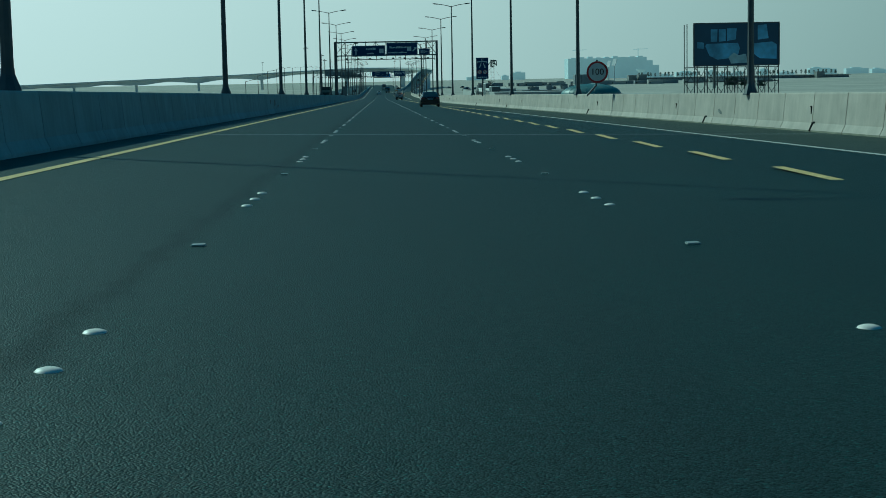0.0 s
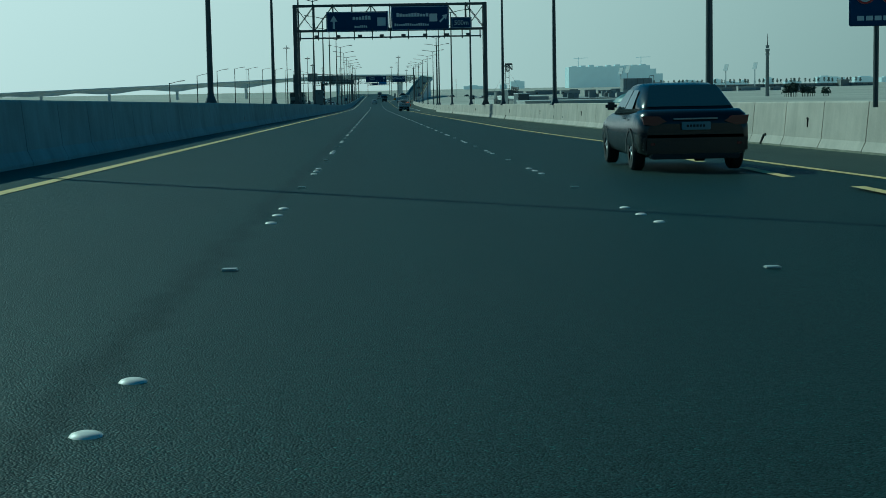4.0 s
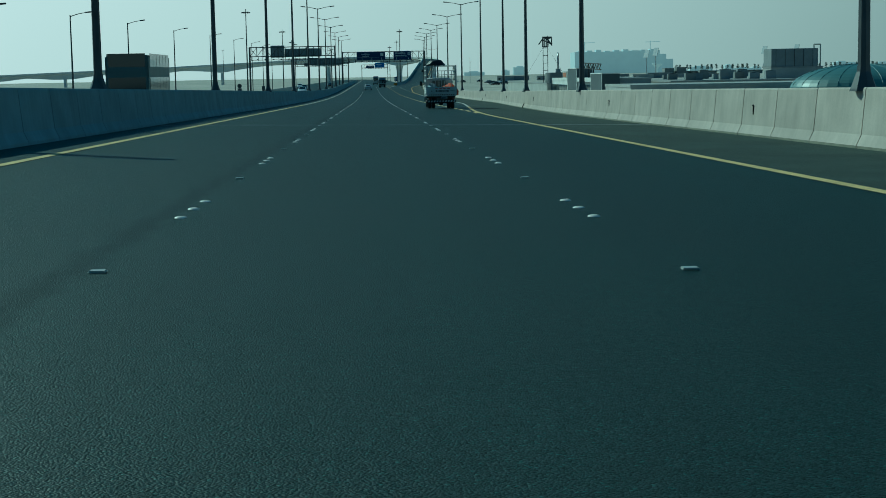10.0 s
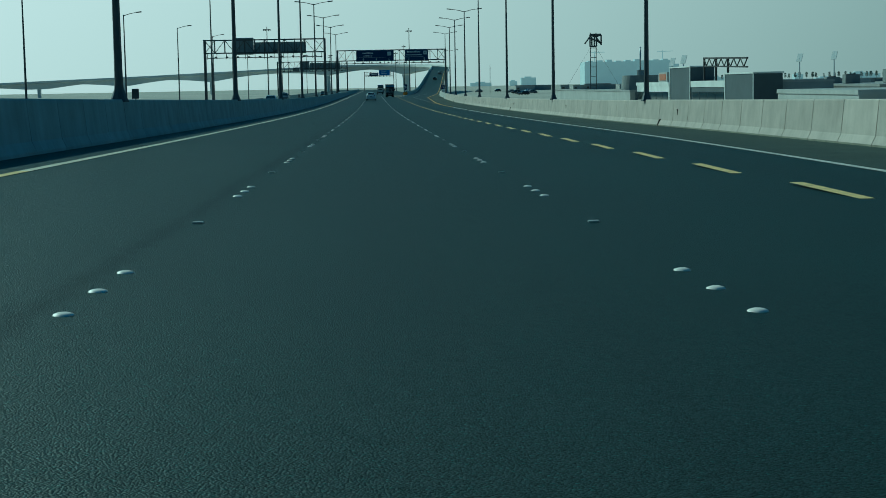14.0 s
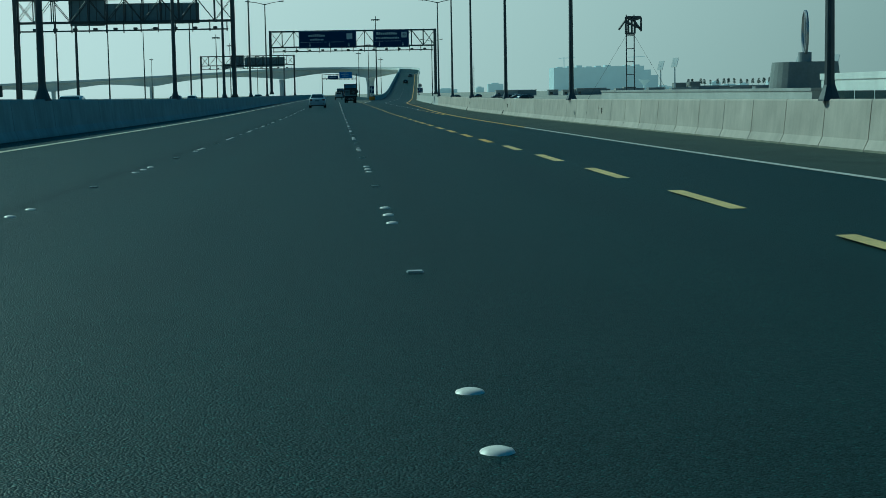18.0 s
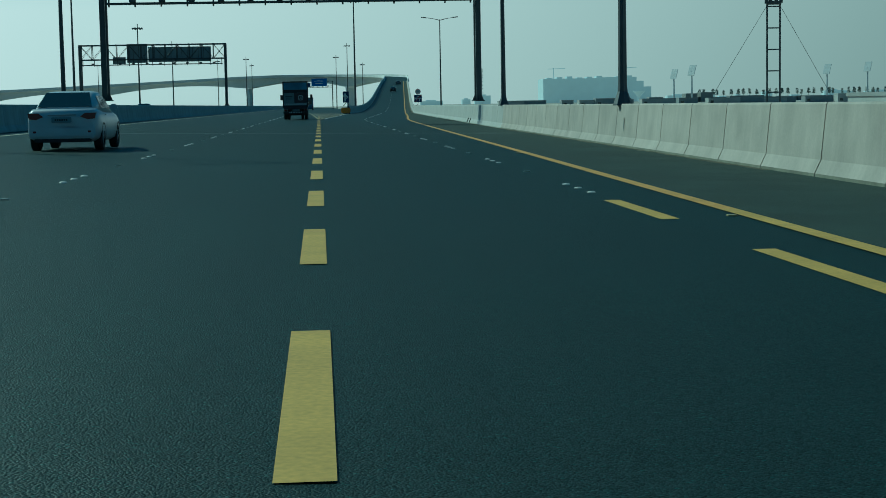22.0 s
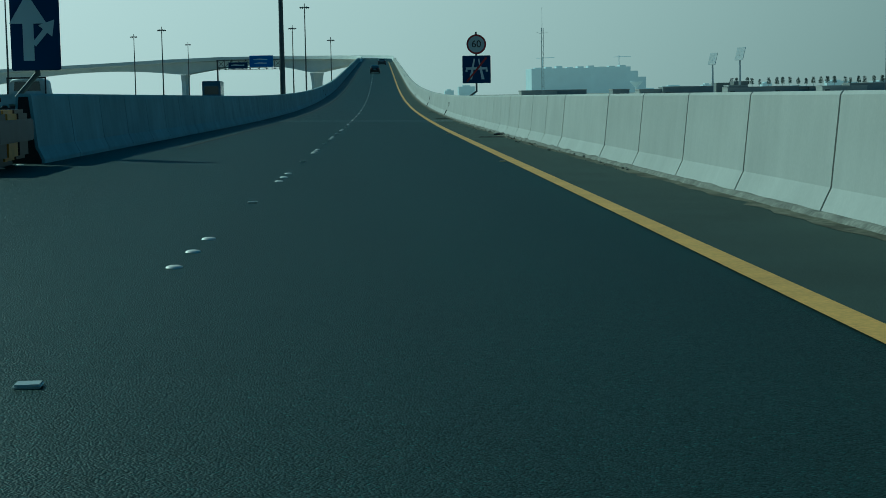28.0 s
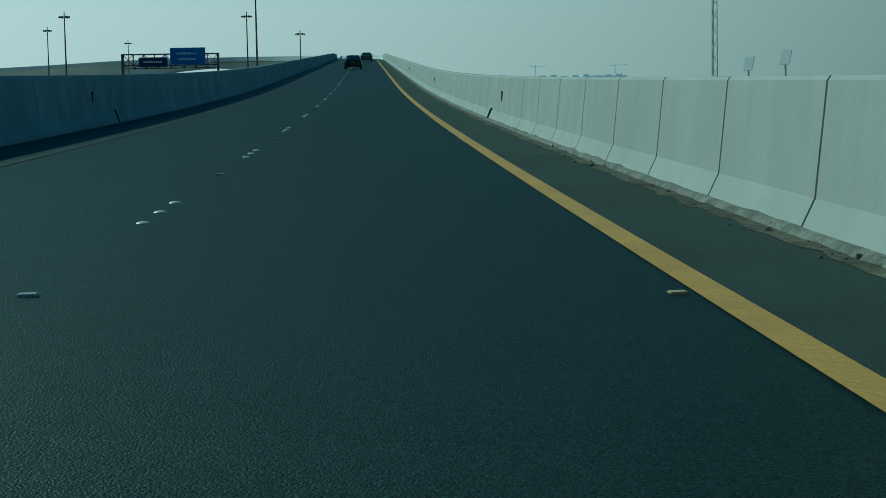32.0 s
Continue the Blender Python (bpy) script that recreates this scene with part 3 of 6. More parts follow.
def gantry(name, xl, xr, y, zl, zrr, top, bottom, walkway, label, signs=(), boxes=True, lift=0.0):
    t = thing(name, (0, y, dip(y) + lift), label, "sign gantry", "sign gantries")
    for x, z in ((xl, zl), (xr, zrr)):
        for dy in (-0.55, 0.55):
            b = box(B(), x - 0.17, x + 0.17, dy - 0.17, dy + 0.17, z, top + 0.1, 0.03)
            box(b, x - 0.34, x + 0.34, dy - 0.34, dy + 0.34, z, z + 0.07)
            for a in (0, 1, 2, 3):
                c, s = math.cos(a * math.pi / 2), math.sin(a * math.pi / 2)
                v = [(0.17, 0.07), (0.32, 0.07), (0.17, 0.42)]
                f = [b.verts.new((x + c * r - s * 0.012 * e, dy + s * r + c * 0.012 * e, z + zz)) for e in (-1, 1) for r, zz in v]
                b.faces.new(f[:3]), b.faces.new(f[3:][::-1])
            part("post", b, M_STEEL, t)
        n = 5
        hh = (bottom - z) / n
        for i in range(n):
            z0, z1 = z + 0.4 + i * hh, z + 0.4 + (i + 1) * hh
            part("lacing_bar", tube(B(), (x, -0.5, z0), (x, 0.5, z1), 0.025, n=5), M_STEEL, t)
            part("lacing_bar", tube(B(), (x, 0.5, z0), (x, -0.5, z1), 0.025, n=5), M_STEEL, t)
            part("batten", box(B(), x - 0.04, x + 0.04, -0.5, 0.5, z1 - 0.03, z1 + 0.03), M_STEEL, t)
    n = round((xr - xl) / 1.75)
    st = (xr - xl) / n
    for dy in (-0.55, 0.55):
        for z in (top, bottom):
            part("chord", box(B(), xl, xr, dy - 0.08, dy + 0.08, z - 0.09, z + 0.09), M_STEEL, t)
        for i in range(n + 1):
            x = xl + i * st
            part("upright", tube(B(), (x, dy, bottom), (x, dy, top + 0.12), 0.06, n=6), M_STEEL, t)
            if i < n:
                a, c = (bottom, top) if i % 2 else (top, bottom)
                part("diagonal", tube(B(), (x, dy, a), (x + st, dy, c), 0.035, n=5), M_STEEL, t)
                if i in (0, n - 1):
                    part("diagonal", tube(B(), (x, dy, c), (x + st, dy, a), 0.035, n=5), M_STEEL, t)
    for i in range(n + 1):
        x = xl + i * st
        for z in (top, bottom):
            part("cross_tie", tube(B(), (x, -0.55, z), (x, 0.55, z), 0.035, n=5), M_STEEL, t)
    part("walkway", box(B(), xl + 0.4, xr - 0.4, -1.35, -0.75, walkway - 0.06, walkway + 0.06), M_STEEL, t)
    for i in range(n + 1):
        x = xl + 0.5 + i * (xr - xl - 1.0) / n
        b = box(B(), x - 0.05, x + 0.05, -1.05, -0.95, walkway - 0.2, bottom + 0.1)
        box(b, x - 0.04, x + 0.04, -1.05, -0.5, bottom - 0.05, bottom + 0.05)
        part("hanger", b, M_STEEL, t)
    if boxes:
        for i in range(n - 2):
            x = xl + 2.0 + i * (xr - xl - 3.6) / (n - 3)
            part("sign_light", box(B(), x - 0.2, x + 0.2, -1.5, -1.15, walkway + 0.06, walkway + 0.26, 0.03), M_STEEL, t)
    for s in signs:
        sign_panel(t, *s)
    return t


def zt(x, h):
    return h - FALL * (x - 5)


PA = -0.66
gantry("sign_gantry", -2.5, 15.1, 280.6, zt(-2, 1.12), zt(15, 1.12), 10.35, 8.05, 7.35, "steel truss gantry with blue direction signs over the carriageway", [
    (0.4, 6.15, 7.9, 9.75, PA, [("arrow", 1.1, 8.8, 0.62, 0), ("bars", 3.7, 9.2, 1.7, 0.4, 6), ("bars", 3.6, 8.4, 1.2, 0.25, 7), ("shield", 5.5, 8.8, 0.38)]),
    (6.4, 11.75, 7.95, 10.2, PA, [("bars", 8.4, 9.4, 3.0, 0.38, 11), ("bars", 8.3, 8.5, 3.2, 0.26, 16), ("shield", 10.3, 9.1, 0.36), ("arrow", 11.25, 9.05, 0.5, -0.78)]),
    (11.95, 13.85, 8.05, 9.1, PA, [("text", "500m", 12.9, 8.57, 0.6)])])
gantry("sign_gantry", -2.5, 21.3, 776, zt(-2, 1.12), zt(21.3, 1.12), 10.2, 7.95, 7.3, "steel truss gantry with two blue exit signs", [
    (1.6, 9.9, 7.75, 10.25, PA, [("bars", 4.2, 9.6, 2.4, 0.4, 8), ("bars", 4.2, 9.0, 2.0, 0.28, 9), ("shield", 8.9, 9.4, 0.42), ("arrow", 3.2, 8.2, 0.28, math.pi), ("arrow", 6.0, 8.2, 0.28, math.pi), ("arrow", 8.8, 8.2, 0.28, math.pi), ("bars", 5.75, 8.62, 7.9, 0.05, 1)]),
    (12.3, 17.5, 7.7, 10.3, PA, [("bars", 14.3, 9.75, 3.0, 0.4, 10), ("bars", 14.4, 9.1, 3.4, 0.28, 15), ("shield", 16.8, 9.5, 0.4, "60"), ("arrow", 13.2, 8.15, 0.28, math.pi), ("arrow", 16.6, 8.15, 0.28, math.pi), ("bars", 14.9, 8.62, 4.9, 0.05, 1)])], lift=0.3)


M_BACK = mat("dull_aluminium_sheet", (0.24, 0.29, 0.31), 0.6, grain=0.06, scale=3, stain=0.1, stain_scale=0.8)


def back_signs(t, panels):
    for x0, x1, z0, z1 in panels:
        p = part("sign_panel", box(B(), x0, x1, 0.62, 0.68, z0, z1, 0.02), M_BACK, t, "dark grey back of a sign panel")
        b = B()
        for i in range(int((x1 - x0) / 0.8) + 1):
            box(b, x0 + 0.1 + i * 0.8, x0 + 0.16 + i * 0.8, 0.57, 0.62, z0 + 0.05, z1 - 0.05)
        part("rib", b, M_STEEL, p)


g = gantry("sign_gantry", -23.6, -3.0, 700, -0.2, zt(-3, 1.1), 10.9, 8.7, 7.85, "steel truss gantry over the oncoming carriageway, seen from behind")
back_signs(g, [(-18.6, -15.3, 8.4, 11.3), (-15.2, -6.3, 8.5, 10.5)])
g = gantry("sign_gantry", -23.8, -2.65, 910.6, -0.2, zt(-3, 1.1), 10.4, 8.3, 7.5, "steel truss gantry over the oncoming carriageway, seen from behind")
back_signs(g, [(-17.1, -14.1, 7.8, 10.6), (-14.0, -4.8, 7.9, 10.1), (-19.2, -17.3, 7.65, 8.7)])
gantry("sign_gantry", 0.6, 16.0, 1261, -0.1, -0.4, 10.1, 8.3, 7.8, "steel truss gantry with bright blue signs over the main road", [
    (3.2, 7.9, 8.0, 9.6, PA, [("bars", 5.5, 8.9, 3.2, 0.4, 8)]), (8.3, 14.0, 8.3, 11.1, PA, [("bars", 11.0, 10.2, 3.4, 0.4, 8), ("bars", 11.0, 9.3, 3.0, 0.4, 8)], M_BSIGN, "bright blue direction sign panel")])


# ---- roadside signs ----
M_RED = mat("red_sign_sheet", (0.28, 0.015, 0.02), 0.5)
M_SIGNWHITE = mat("sign_white", (0.55, 0.56, 0.55), 0.5, grain=0.05, scale=5)


def disc(b, cx, cz, r, y, n=28, thick=0.02):
    bmesh.ops.create_cone(b, cap_ends=True, segments=n, radius1=r, radius2=r, depth=thick, matrix=Matrix.Translation((cx, y, cz)) @ Matrix.Rotation(math.pi / 2, 4, "X"))
    return b


def ring(b, cx, cz, r0, r1, y, n=32):
    for i in range(n):
        a, c = 2 * math.pi * i / n, 2 * math.pi * (i + 1) / n
        vs = [b.verts.new((cx + r * math.cos(q), yy, cz + r * math.sin(q))) for r, q, yy in ((r0, a, y), (r1, a, y), (r1, c, y), (r0, c, y))]
        b.faces.new(vs)
        vs2 = [b.verts.new((cx + r1 * math.cos(q), yy, cz + r1 * math.sin(q))) for q, yy in ((a, y), (a, y + 0.012), (c, y + 0.012), (c, y))]
        b.faces.new(vs2)
    bmesh.ops.remove_doubles(b, verts=b.verts[:], dist=0.001)
    bmesh.ops.recalc_face_normals(b, faces=b.faces[:])
    return b


def round_sign(parent, number, x, z, r, y=-0.05):
    p = part("round_sign", disc(B(), x, z, r, y), M_SIGNWHITE, parent, "round white speed limit sign with a red rim")
    part("rim", ring(B(), x, z, r * 0.82, r, y - 0.018), M_RED, p)
    letters(number, r * (0.82 if len(number) == 3 else 1.0), (x, y - 0.022, z), p, M_BLACK)
    return p


x, y = 16.65, 88.9
t = thing("speed_limit_sign", (x, y, zr(x, y) + 1.1), "round speed limit sign on a bent grey post", "traffic sign")
b = B()
tube(b, (-0.55, 0.1, 0), (-0.05, 0.06, 0.55), 0.05)
tube(b, (-0.05, 0.06, 0.5), (0, 0.03, 1.9), 0.05)
part("post", b, M_STEEL, t)
round_sign(t, "100", 0, 1.25, 0.58)

x, y = 15.53, 166.2
t = thing("motorway_rules_sign", (x, y, zr(x, y) + 1.3), "tall blue motorway rules sign with two prohibition discs", "traffic sign")
part("post", tube(B(), (0, 0.06, -0.25), (0, 0.06, 3.5), 0.06, n=8), M_STEEL, t)
p = part("sign_plate", box(B(), -0.62, 0.62, -0.03, 0.03, 1.5, 3.65, 0.02), M_SIGN, t)
b = poly([(-0.36, 2.62), (-0.22, 2.62), (-0.07, 3.15), (-0.12, 3.15)], -0.05)
for pts in ([(0.22, 2.62), (0.36, 2.62), (0.12, 3.15), (0.07, 3.15)], [(-0.5, 3.2), (0.5, 3.2), (0.5, 3.29), (-0.5, 3.29)], [(-0.1, 3.33), (-0.05, 3.33), (-0.05, 3.55), (-0.1, 3.55)], [(0.05, 3.33), (0.1, 3.33), (0.1, 3.55), (0.05, 3.55)],
            [(-0.5, 3.1), (-0.42, 3.1), (-0.42, 3.2), (-0.5, 3.2)], [(0.42, 3.1), (0.5, 3.1), (0.5, 3.2), (0.42, 3.2)]):
    o = poly(pts, -0.05 - 0.004 * (1 + abs(pts[0][0])))
    me = bpy.data.meshes.new("tmp")
    o.to_mesh(me)
    o.free()
    b.from_mesh(me)
part("motorway_symbol", b, M_LETTER, p)
for cx in (-0.28, 0.28):
    q = part("disc", disc(B(), cx, 2.2, 0.23, -0.04), M_SIGNWHITE, p)
    part("rim", ring(B(), cx, 2.2, 0.185, 0.23, -0.055), M_RED, q)
    part("slash", poly([(cx - 0.16, 2.33), (cx - 0.12, 2.36), (cx + 0.16, 2.07), (cx + 0.12, 2.04)], -0.056), M_RED, q)
b = B()
for i in range(5):
    box(b, -0.45 + i * 0.19, -0.3 + i * 0.19, -0.04, -0.031, 1.62, 1.72)
part("lettering", b, M_LETTER, p)

x, y = 28.0, 947.0
t = thing("slip_road_sign", (x, y, zramp(x, y) + 1.12), "speed limit disc above a blue end-of-motorway sign on a bent post", "traffic sign")
b = B()
tube(b, (-0.35, 0.12, 0), (0.0, 0.1, 0.25), 0.045)
tube(b, (0, 0.1, 0.22), (0, 0.06, 3.0), 0.045)
part("post", b, M_STEEL, t)
p = part("sign_plate", box(B(), -0.66, 0.66, -0.03, 0.03, 0.62, 1.9, 0.02), M_SIGN, t)
b = poly([(-0.36, 0.8), (-0.22, 0.8), (-0.07, 1.75), (-0.13, 1.75)], -0.05)
for pts in ([(0.22, 0.8), (0.36, 0.8), (0.13, 1.75), (0.07, 1.75)], [(-0.5, 1.25), (0.5, 1.25), (0.5, 1.36), (-0.5, 1.36)], [(-0.52, 1.15), (-0.43, 1.15), (-0.43, 1.25), (-0.52, 1.25)], [(0.43, 1.15), (0.52, 1.15), (0.52, 1.25), (0.43, 1.25)]):
    o = poly(pts, -0.05 - 0.004 * (1 + abs(pts[0][0])))
    me = bpy.data.meshes.new("tmp")
    o.to_mesh(me)
    o.free()
    b.from_mesh(me)
part("motorway_symbol", b, M_LETTER, p)
part("slash", poly([(-0.5, 0.72), (-0.42, 0.68), (0.5, 1.78), (0.42, 1.82)], -0.066), M_RED, p)
round_sign(t, "60", 0, 2.42, 0.46)

# ---- median cabinet, striped camera column, small backs of signs ----
M_CAB = mat("grey_cabinet_paint", (0.22, 0.23, 0.22), 0.6, grain=0.08, scale=4, stain=0.1)
x = bar_l(326.8) - 0.31
t = thing("roadside_cabinet", (x, 326.8, zr(x, 326.8) + 1.12), "tall grey equipment cabinet on the median barrier", "cabinet")
part("body", box(B(), -0.52, 0.52, -0.5, 0.5, 0.08, 1.78, 0.02), M_CAB, t)
part("plinth", box(B(), -0.48, 0.48, -0.46, 0.46, 0, 0.08), M_STEEL, t)
part("roof", box(B(), -0.6, 0.6, -0.58, 0.58, 1.78, 1.86, 0.02), M_CAB, t)
part("door", box(B(), -0.46, 0.46, -0.515, -0.5, 0.14, 1.72, 0.005), M_CAB, t)
b = box(B(), -0.11, -0.04, -0.53, -0.516, 1.28, 1.42)
box(b, 0.0, 0.09, -0.53, -0.516, 1.28, 1.42)
part("number_plate", b, M_BLACK, t)
x = bar_l(343) - 0.31
t = thing("speed_camera_column", (x, 343, zr(x, 343) + 1.12), "tall black and white striped speed camera column", "speed camera")
part("column", tube(B(), (0, 0, 0), (0, 0, 3.0), 0.24, 0.22, 12), M_BLACK, t)
part("cap", tube(B(), (0, 0, 3.0), (0, 0, 3.1), 0.24, 0.15, 12), M_BLACK, t)
for i in range(4):
    b = box(B(), 0.02, 0.2, -0.25, -0.2, 0.95 + i * 0.62, 1.2 + i * 0.62, 0.01)
    part("stripe", b, M_LETTER, t)


def median_sign(x, y, kinds):
    t = thing("small_sign", (x, y, zr(x, y) + 1.12), "small dark traffic sign on the median barrier", "traffic sign", "small signs on the median")
    part("post", tube(B(), (0, 0.03, 0), (0, 0.03, 0.4), 0.02), M_STEEL, t)
    if "plate" in kinds:
        part("plate", box(B(), -0.12, 0.12, -0.015, 0.015, 0.02, 0.2, 0.006), M_STEEL, t)
    if "disc" in kinds:
        part("disc", disc(B(), 0, 0.34, 0.125, 0), M_STEEL, t)
    if "board" in kinds:
        part("board", box(B(), -0.11, 0.11, -0.02, 0.02, 0.1, 0.42, 0.008), M_STEEL, t)


for y, k in ((298, ("disc", "plate")), (405, ("disc", "plate")), (426, ("board",)), (475, ("board",)), (589, ("board",))):
    median_sign(bar_l(y) - 0.35, y, k)

# ---- billboard ----
M_POSTER = mat("billboard_print", (0.02, 0.055, 0.11), 0.5, grain=0.1, scale=0.5)
M_POSTER2 = mat("billboard_print_pale_blue", (0.16, 0.32, 0.5), 0.5, grain=0.35, scale=0.6, stain=0.4, stain_scale=0.25)
M_POSTER3 = mat("billboard_print_light", (0.35, 0.45, 0.5), 0.5, grain=0.2, scale=1)
t = thing("billboard", (57.0, 235, -1.3), "large dark blue billboard on a steel lattice scaffold", "billboard")
zb0, zb1 = 9.3, 15.3
p = part("panel", box(B(), -6.0, 6.4, -0.1, 0.1, zb0, zb1), M_POSTER, t)
for k, (pts, m, l) in enumerate((
        ([(-4.4, 3.2), (-4.2, 2.9), (0.4, 2.8), (0.7, 3.6), (0.3, 4.9), (-2.6, 5.2), (-3.8, 4.6)], M_POSTER2, "pale blue printed shape"),
        ([(2.8, 2.9), (5.4, 2.7), (6.1, 3.1), (6.1, 5.2), (3.6, 5.1), (2.7, 4.4)], M_POSTER2, "pale blue printed shape"),
        ([(-1.0, 4.9), (-0.2, 4.2), (0.5, 4.6), (1.6, 4.4), (1.8, 5.7), (-0.6, 5.8)], M_POSTER3, "light printed shape"),
        ([(-3.6, 0.8), (-2.6, 0.8), (-2.7, 2.6), (-3.6, 2.6)], M_POSTER2, "printed window"),
        ([(-2.4, 0.8), (-1.4, 0.8), (-1.4, 2.5), (-2.4, 2.6)], M_POSTER2, "printed window"),
        ([(-1.2, 0.7), (0.2, 0.7), (0.1, 2.3), (-1.2, 2.5)], M_POSTER2, "printed window"),
        ([(3.3, 0.3), (4.6, 0.2), (4.9, 2.2), (3.3, 2.4)], M_POSTER2, "printed window"),
        ([(-5.6, 2.6), (-4.6, 2.7), (-4.6, 3.6), (-5.6, 3.5)], M_POSTER2, "pale blue printed shape"))):
    part("print", poly([(px, zb1 - pz) for px, pz in pts[::-1]], -0.125 - 0.003 * k), m, p, l)
b = B()
for x0, x1, z0, z1 in ((-6.1, 6.5, zb1, zb1 + 0.15), (-6.1, 6.5, zb0 - 0.15, zb0), (-6.15, -6.0, zb0, zb1), (6.4, 6.55, zb0, zb1)):
    box(b, x0, x1, -0.2, 0.2, z0, z1)
part("frame", b, M_STEEL, t)
b = B()
for k in range(10):
    x = -7.0 + k * 1.5
    for yy in (0.3, 2.4):
        tube(b, (x, yy, 0), (x, yy, zb1 if k < 2 else zb0 + (0.2 if yy < 1 else -0.4)), 0.07, n=5)
    if k < 9:
        for z0, z1 in ((0.2, 2.4), (2.4, 4.6), (4.6, 6.9), (6.9, 9.2)):
            tube(b, (x, 0.3, z0), (x + 1.5, 0.3, z1), 0.04, n=4)
            tube(b, (x, 2.4, z1), (x + 1.5, 2.4, z0), 0.04, n=4)
for z in (0.4, 2.4, 4.6, 6.9, 9.0):
    for yy in (0.3, 2.4):
        tube(b, (-7.0, yy, z), (6.5, yy, z), 0.06, n=5)
part("scaffold", b, M_STEEL, t, "dark lattice of steel tubes")

# ---- expansion joints ----
def joint(y, height, x0, x1, parent, width=0.9):
    part("joint_band", ribbon((y - width / 2, y + width / 2), lambda v: x0, lambda v: x1, up(0.005, height)), M_JCONC, parent, "pale mortar band of an expansion joint")
    for i in range(4):
        yy = y - 0.14 + i * 0.08
        part("joint_rail", ribbon((yy, yy + 0.035), lambda v: x0, lambda v: x1, up(0.010, height)), M_JOINT, parent)


for y in (49.1, 366.0, 737.5):
    joint(y, zr, bar_l(y) + 0.02, bar_r(y) - 0.02, road, 0.5)
y = 946.25
part("joint_band", ribbon((y - 0.75, y + 0.75), lambda v: gore_l(v) + 0.02, lambda v: bar_r(v) - 0.02, up(0.005, zramp)), mat("grey_joint_mortar", (0.085, 0.12, 0.128), 0.6, grain=0.25, scale=20, stain=0.3, stain_scale=2), slip, "grey mortar band of an expansion joint")
for dy, wd, m in ((-0.66, 0.03, M_GAP), (-0.3, 0.05, M_JOINT), (-0.2, 0.06, M_GAP), (-0.1, 0.05, M_JOINT), (0.0, 0.06, M_GAP), (0.1, 0.05, M_JOINT), (0.2, 0.06, M_GAP), (0.62, 0.05, M_JCONC)):
    part("joint_rail", ribbon((y + dy, y + dy + wd), lambda v: gore_l(v) + 0.03, lambda v: bar_r(v) - 0.03, up(0.010, zramp)), m, slip)

# ---- gore: painted chevrons, stud row, crash cushion, arrow sign ----
def gore_a(y):
    return lerp([(800, 10.95), (815, 10.8), (860, 10.3), (908, 9.6), (940, 8.6)], y)


def gore_b(y):
    return lerp([(800, 11.0), (815, 11.3), (847, 12.75), (868, 13.4), (888, 14.2), (908, stud_line(908) - 4.9)], y)


M_CREAM = mat("worn_cream_paint", (0.42, 0.36, 0.20), 0.75, grain=0.2, scale=30, stain=0.3, stain_scale=1.5)
M_WORN = mat("worn_chevron_paint", (0.24, 0.23, 0.17), 0.8, grain=0.25, scale=20, stain=0.35, stain_scale=1.2)
part("edge_line", ribbon(frange(800, 936, 4), lambda y: gore_a(y) - 0.08, lambda y: gore_a(y) + 0.08, up(0.009, zr)), M_CREAM, road, "cream gore line")
part("edge_line", ribbon(frange(800, 908, 4), lambda y: gore_b(y) - 0.08, lambda y: gore_b(y) + 0.08, up(0.009, zr)), M_CREAM, road, "cream gore line")
for i in range(38):
    y = 817 + i * 2.3
    a, c = gore_a(y) + 0.2, gore_b(y) - 0.2
    b = B()
    v = [b.verts.new((xx, yy, zr(xx, yy) + 0.009)) for xx, yy in ((a, y + 1.6), (a, y + 2.9), (c, y + 1.3), (c, y))]
    b.faces.new(v[::-1])
    part("chevron", b, M_WORN, road)
for i in range(75):
    y = 806 + i * 1.3
    ob = new("stud", STUD)
    xx = gore_b(y) + 0.35
    ob.location = (xx, y, zr(xx, y))
    ob.scale = (1.3, 1.3, 1.3)
    ob.parent = road
M_ORANGE = mat("yellow_orange_sheet", (0.62, 0.27, 0.02), 0.5, grain=0.1, scale=3, stain=0.15, stain_scale=2)
gx = stud_line(897) - 4.75
t = thing("crash_cushion", (gx, 897.4, zr(gx, 897)), "yellow and black crash cushion at the barrier nose", "crash cushion")
part("nose", box(B(), -0.75, 0.55, -1.2, -0.6, 0.15, 0.85, 0.12), M_ORANGE, t, "orange nose plate")
for i in range(3):
    part("bay", box(B(), -0.7, 0.5, -0.55 + i * 0.95, 0.35 + i * 0.95, 0.12, 0.9, 0.06), M_BLACK if i % 2 == 0 else M_ORANGE, t)
for sx in (-0.74, 0.54):
    part("side_rail", box(B(), sx - 0.03, sx + 0.03, -0.6, 2.4, 0.4, 0.75, 0.02), M_STEEL, t)
part("base_rail", box(B(), -0.4, 0.2, -0.9, 2.4, 0, 0.12), M_STEEL, t)
gx = stud_line(903) - 5.0
t = thing("exit_arrow_sign", (gx, 903.5, zr(gx, 903) + 1.1), "blue sign with a split white arrow on a bent post", "traffic sign")
b = B()
tube(b, (-0.4, 0.1, 0), (0, 0.1, 0.45), 0.05)
tube(b, (0, 0.1, 0.4), (0, 0.06, 1.9), 0.05)
part("post", b, M_STEEL, t)
p = part("sign_plate", box(B(), -0.45, 0.45, -0.03, 0.03, 0.5, 2.1, 0.02), M_SIGN, t)
part("arrow", arrow(-0.12, 1.3, 0.62, 0, -0.05), M_LETTER, p)
part("arrow", arrow(0.17, 1.2, 0.3, -0.7, -0.055), M_LETTER, p)

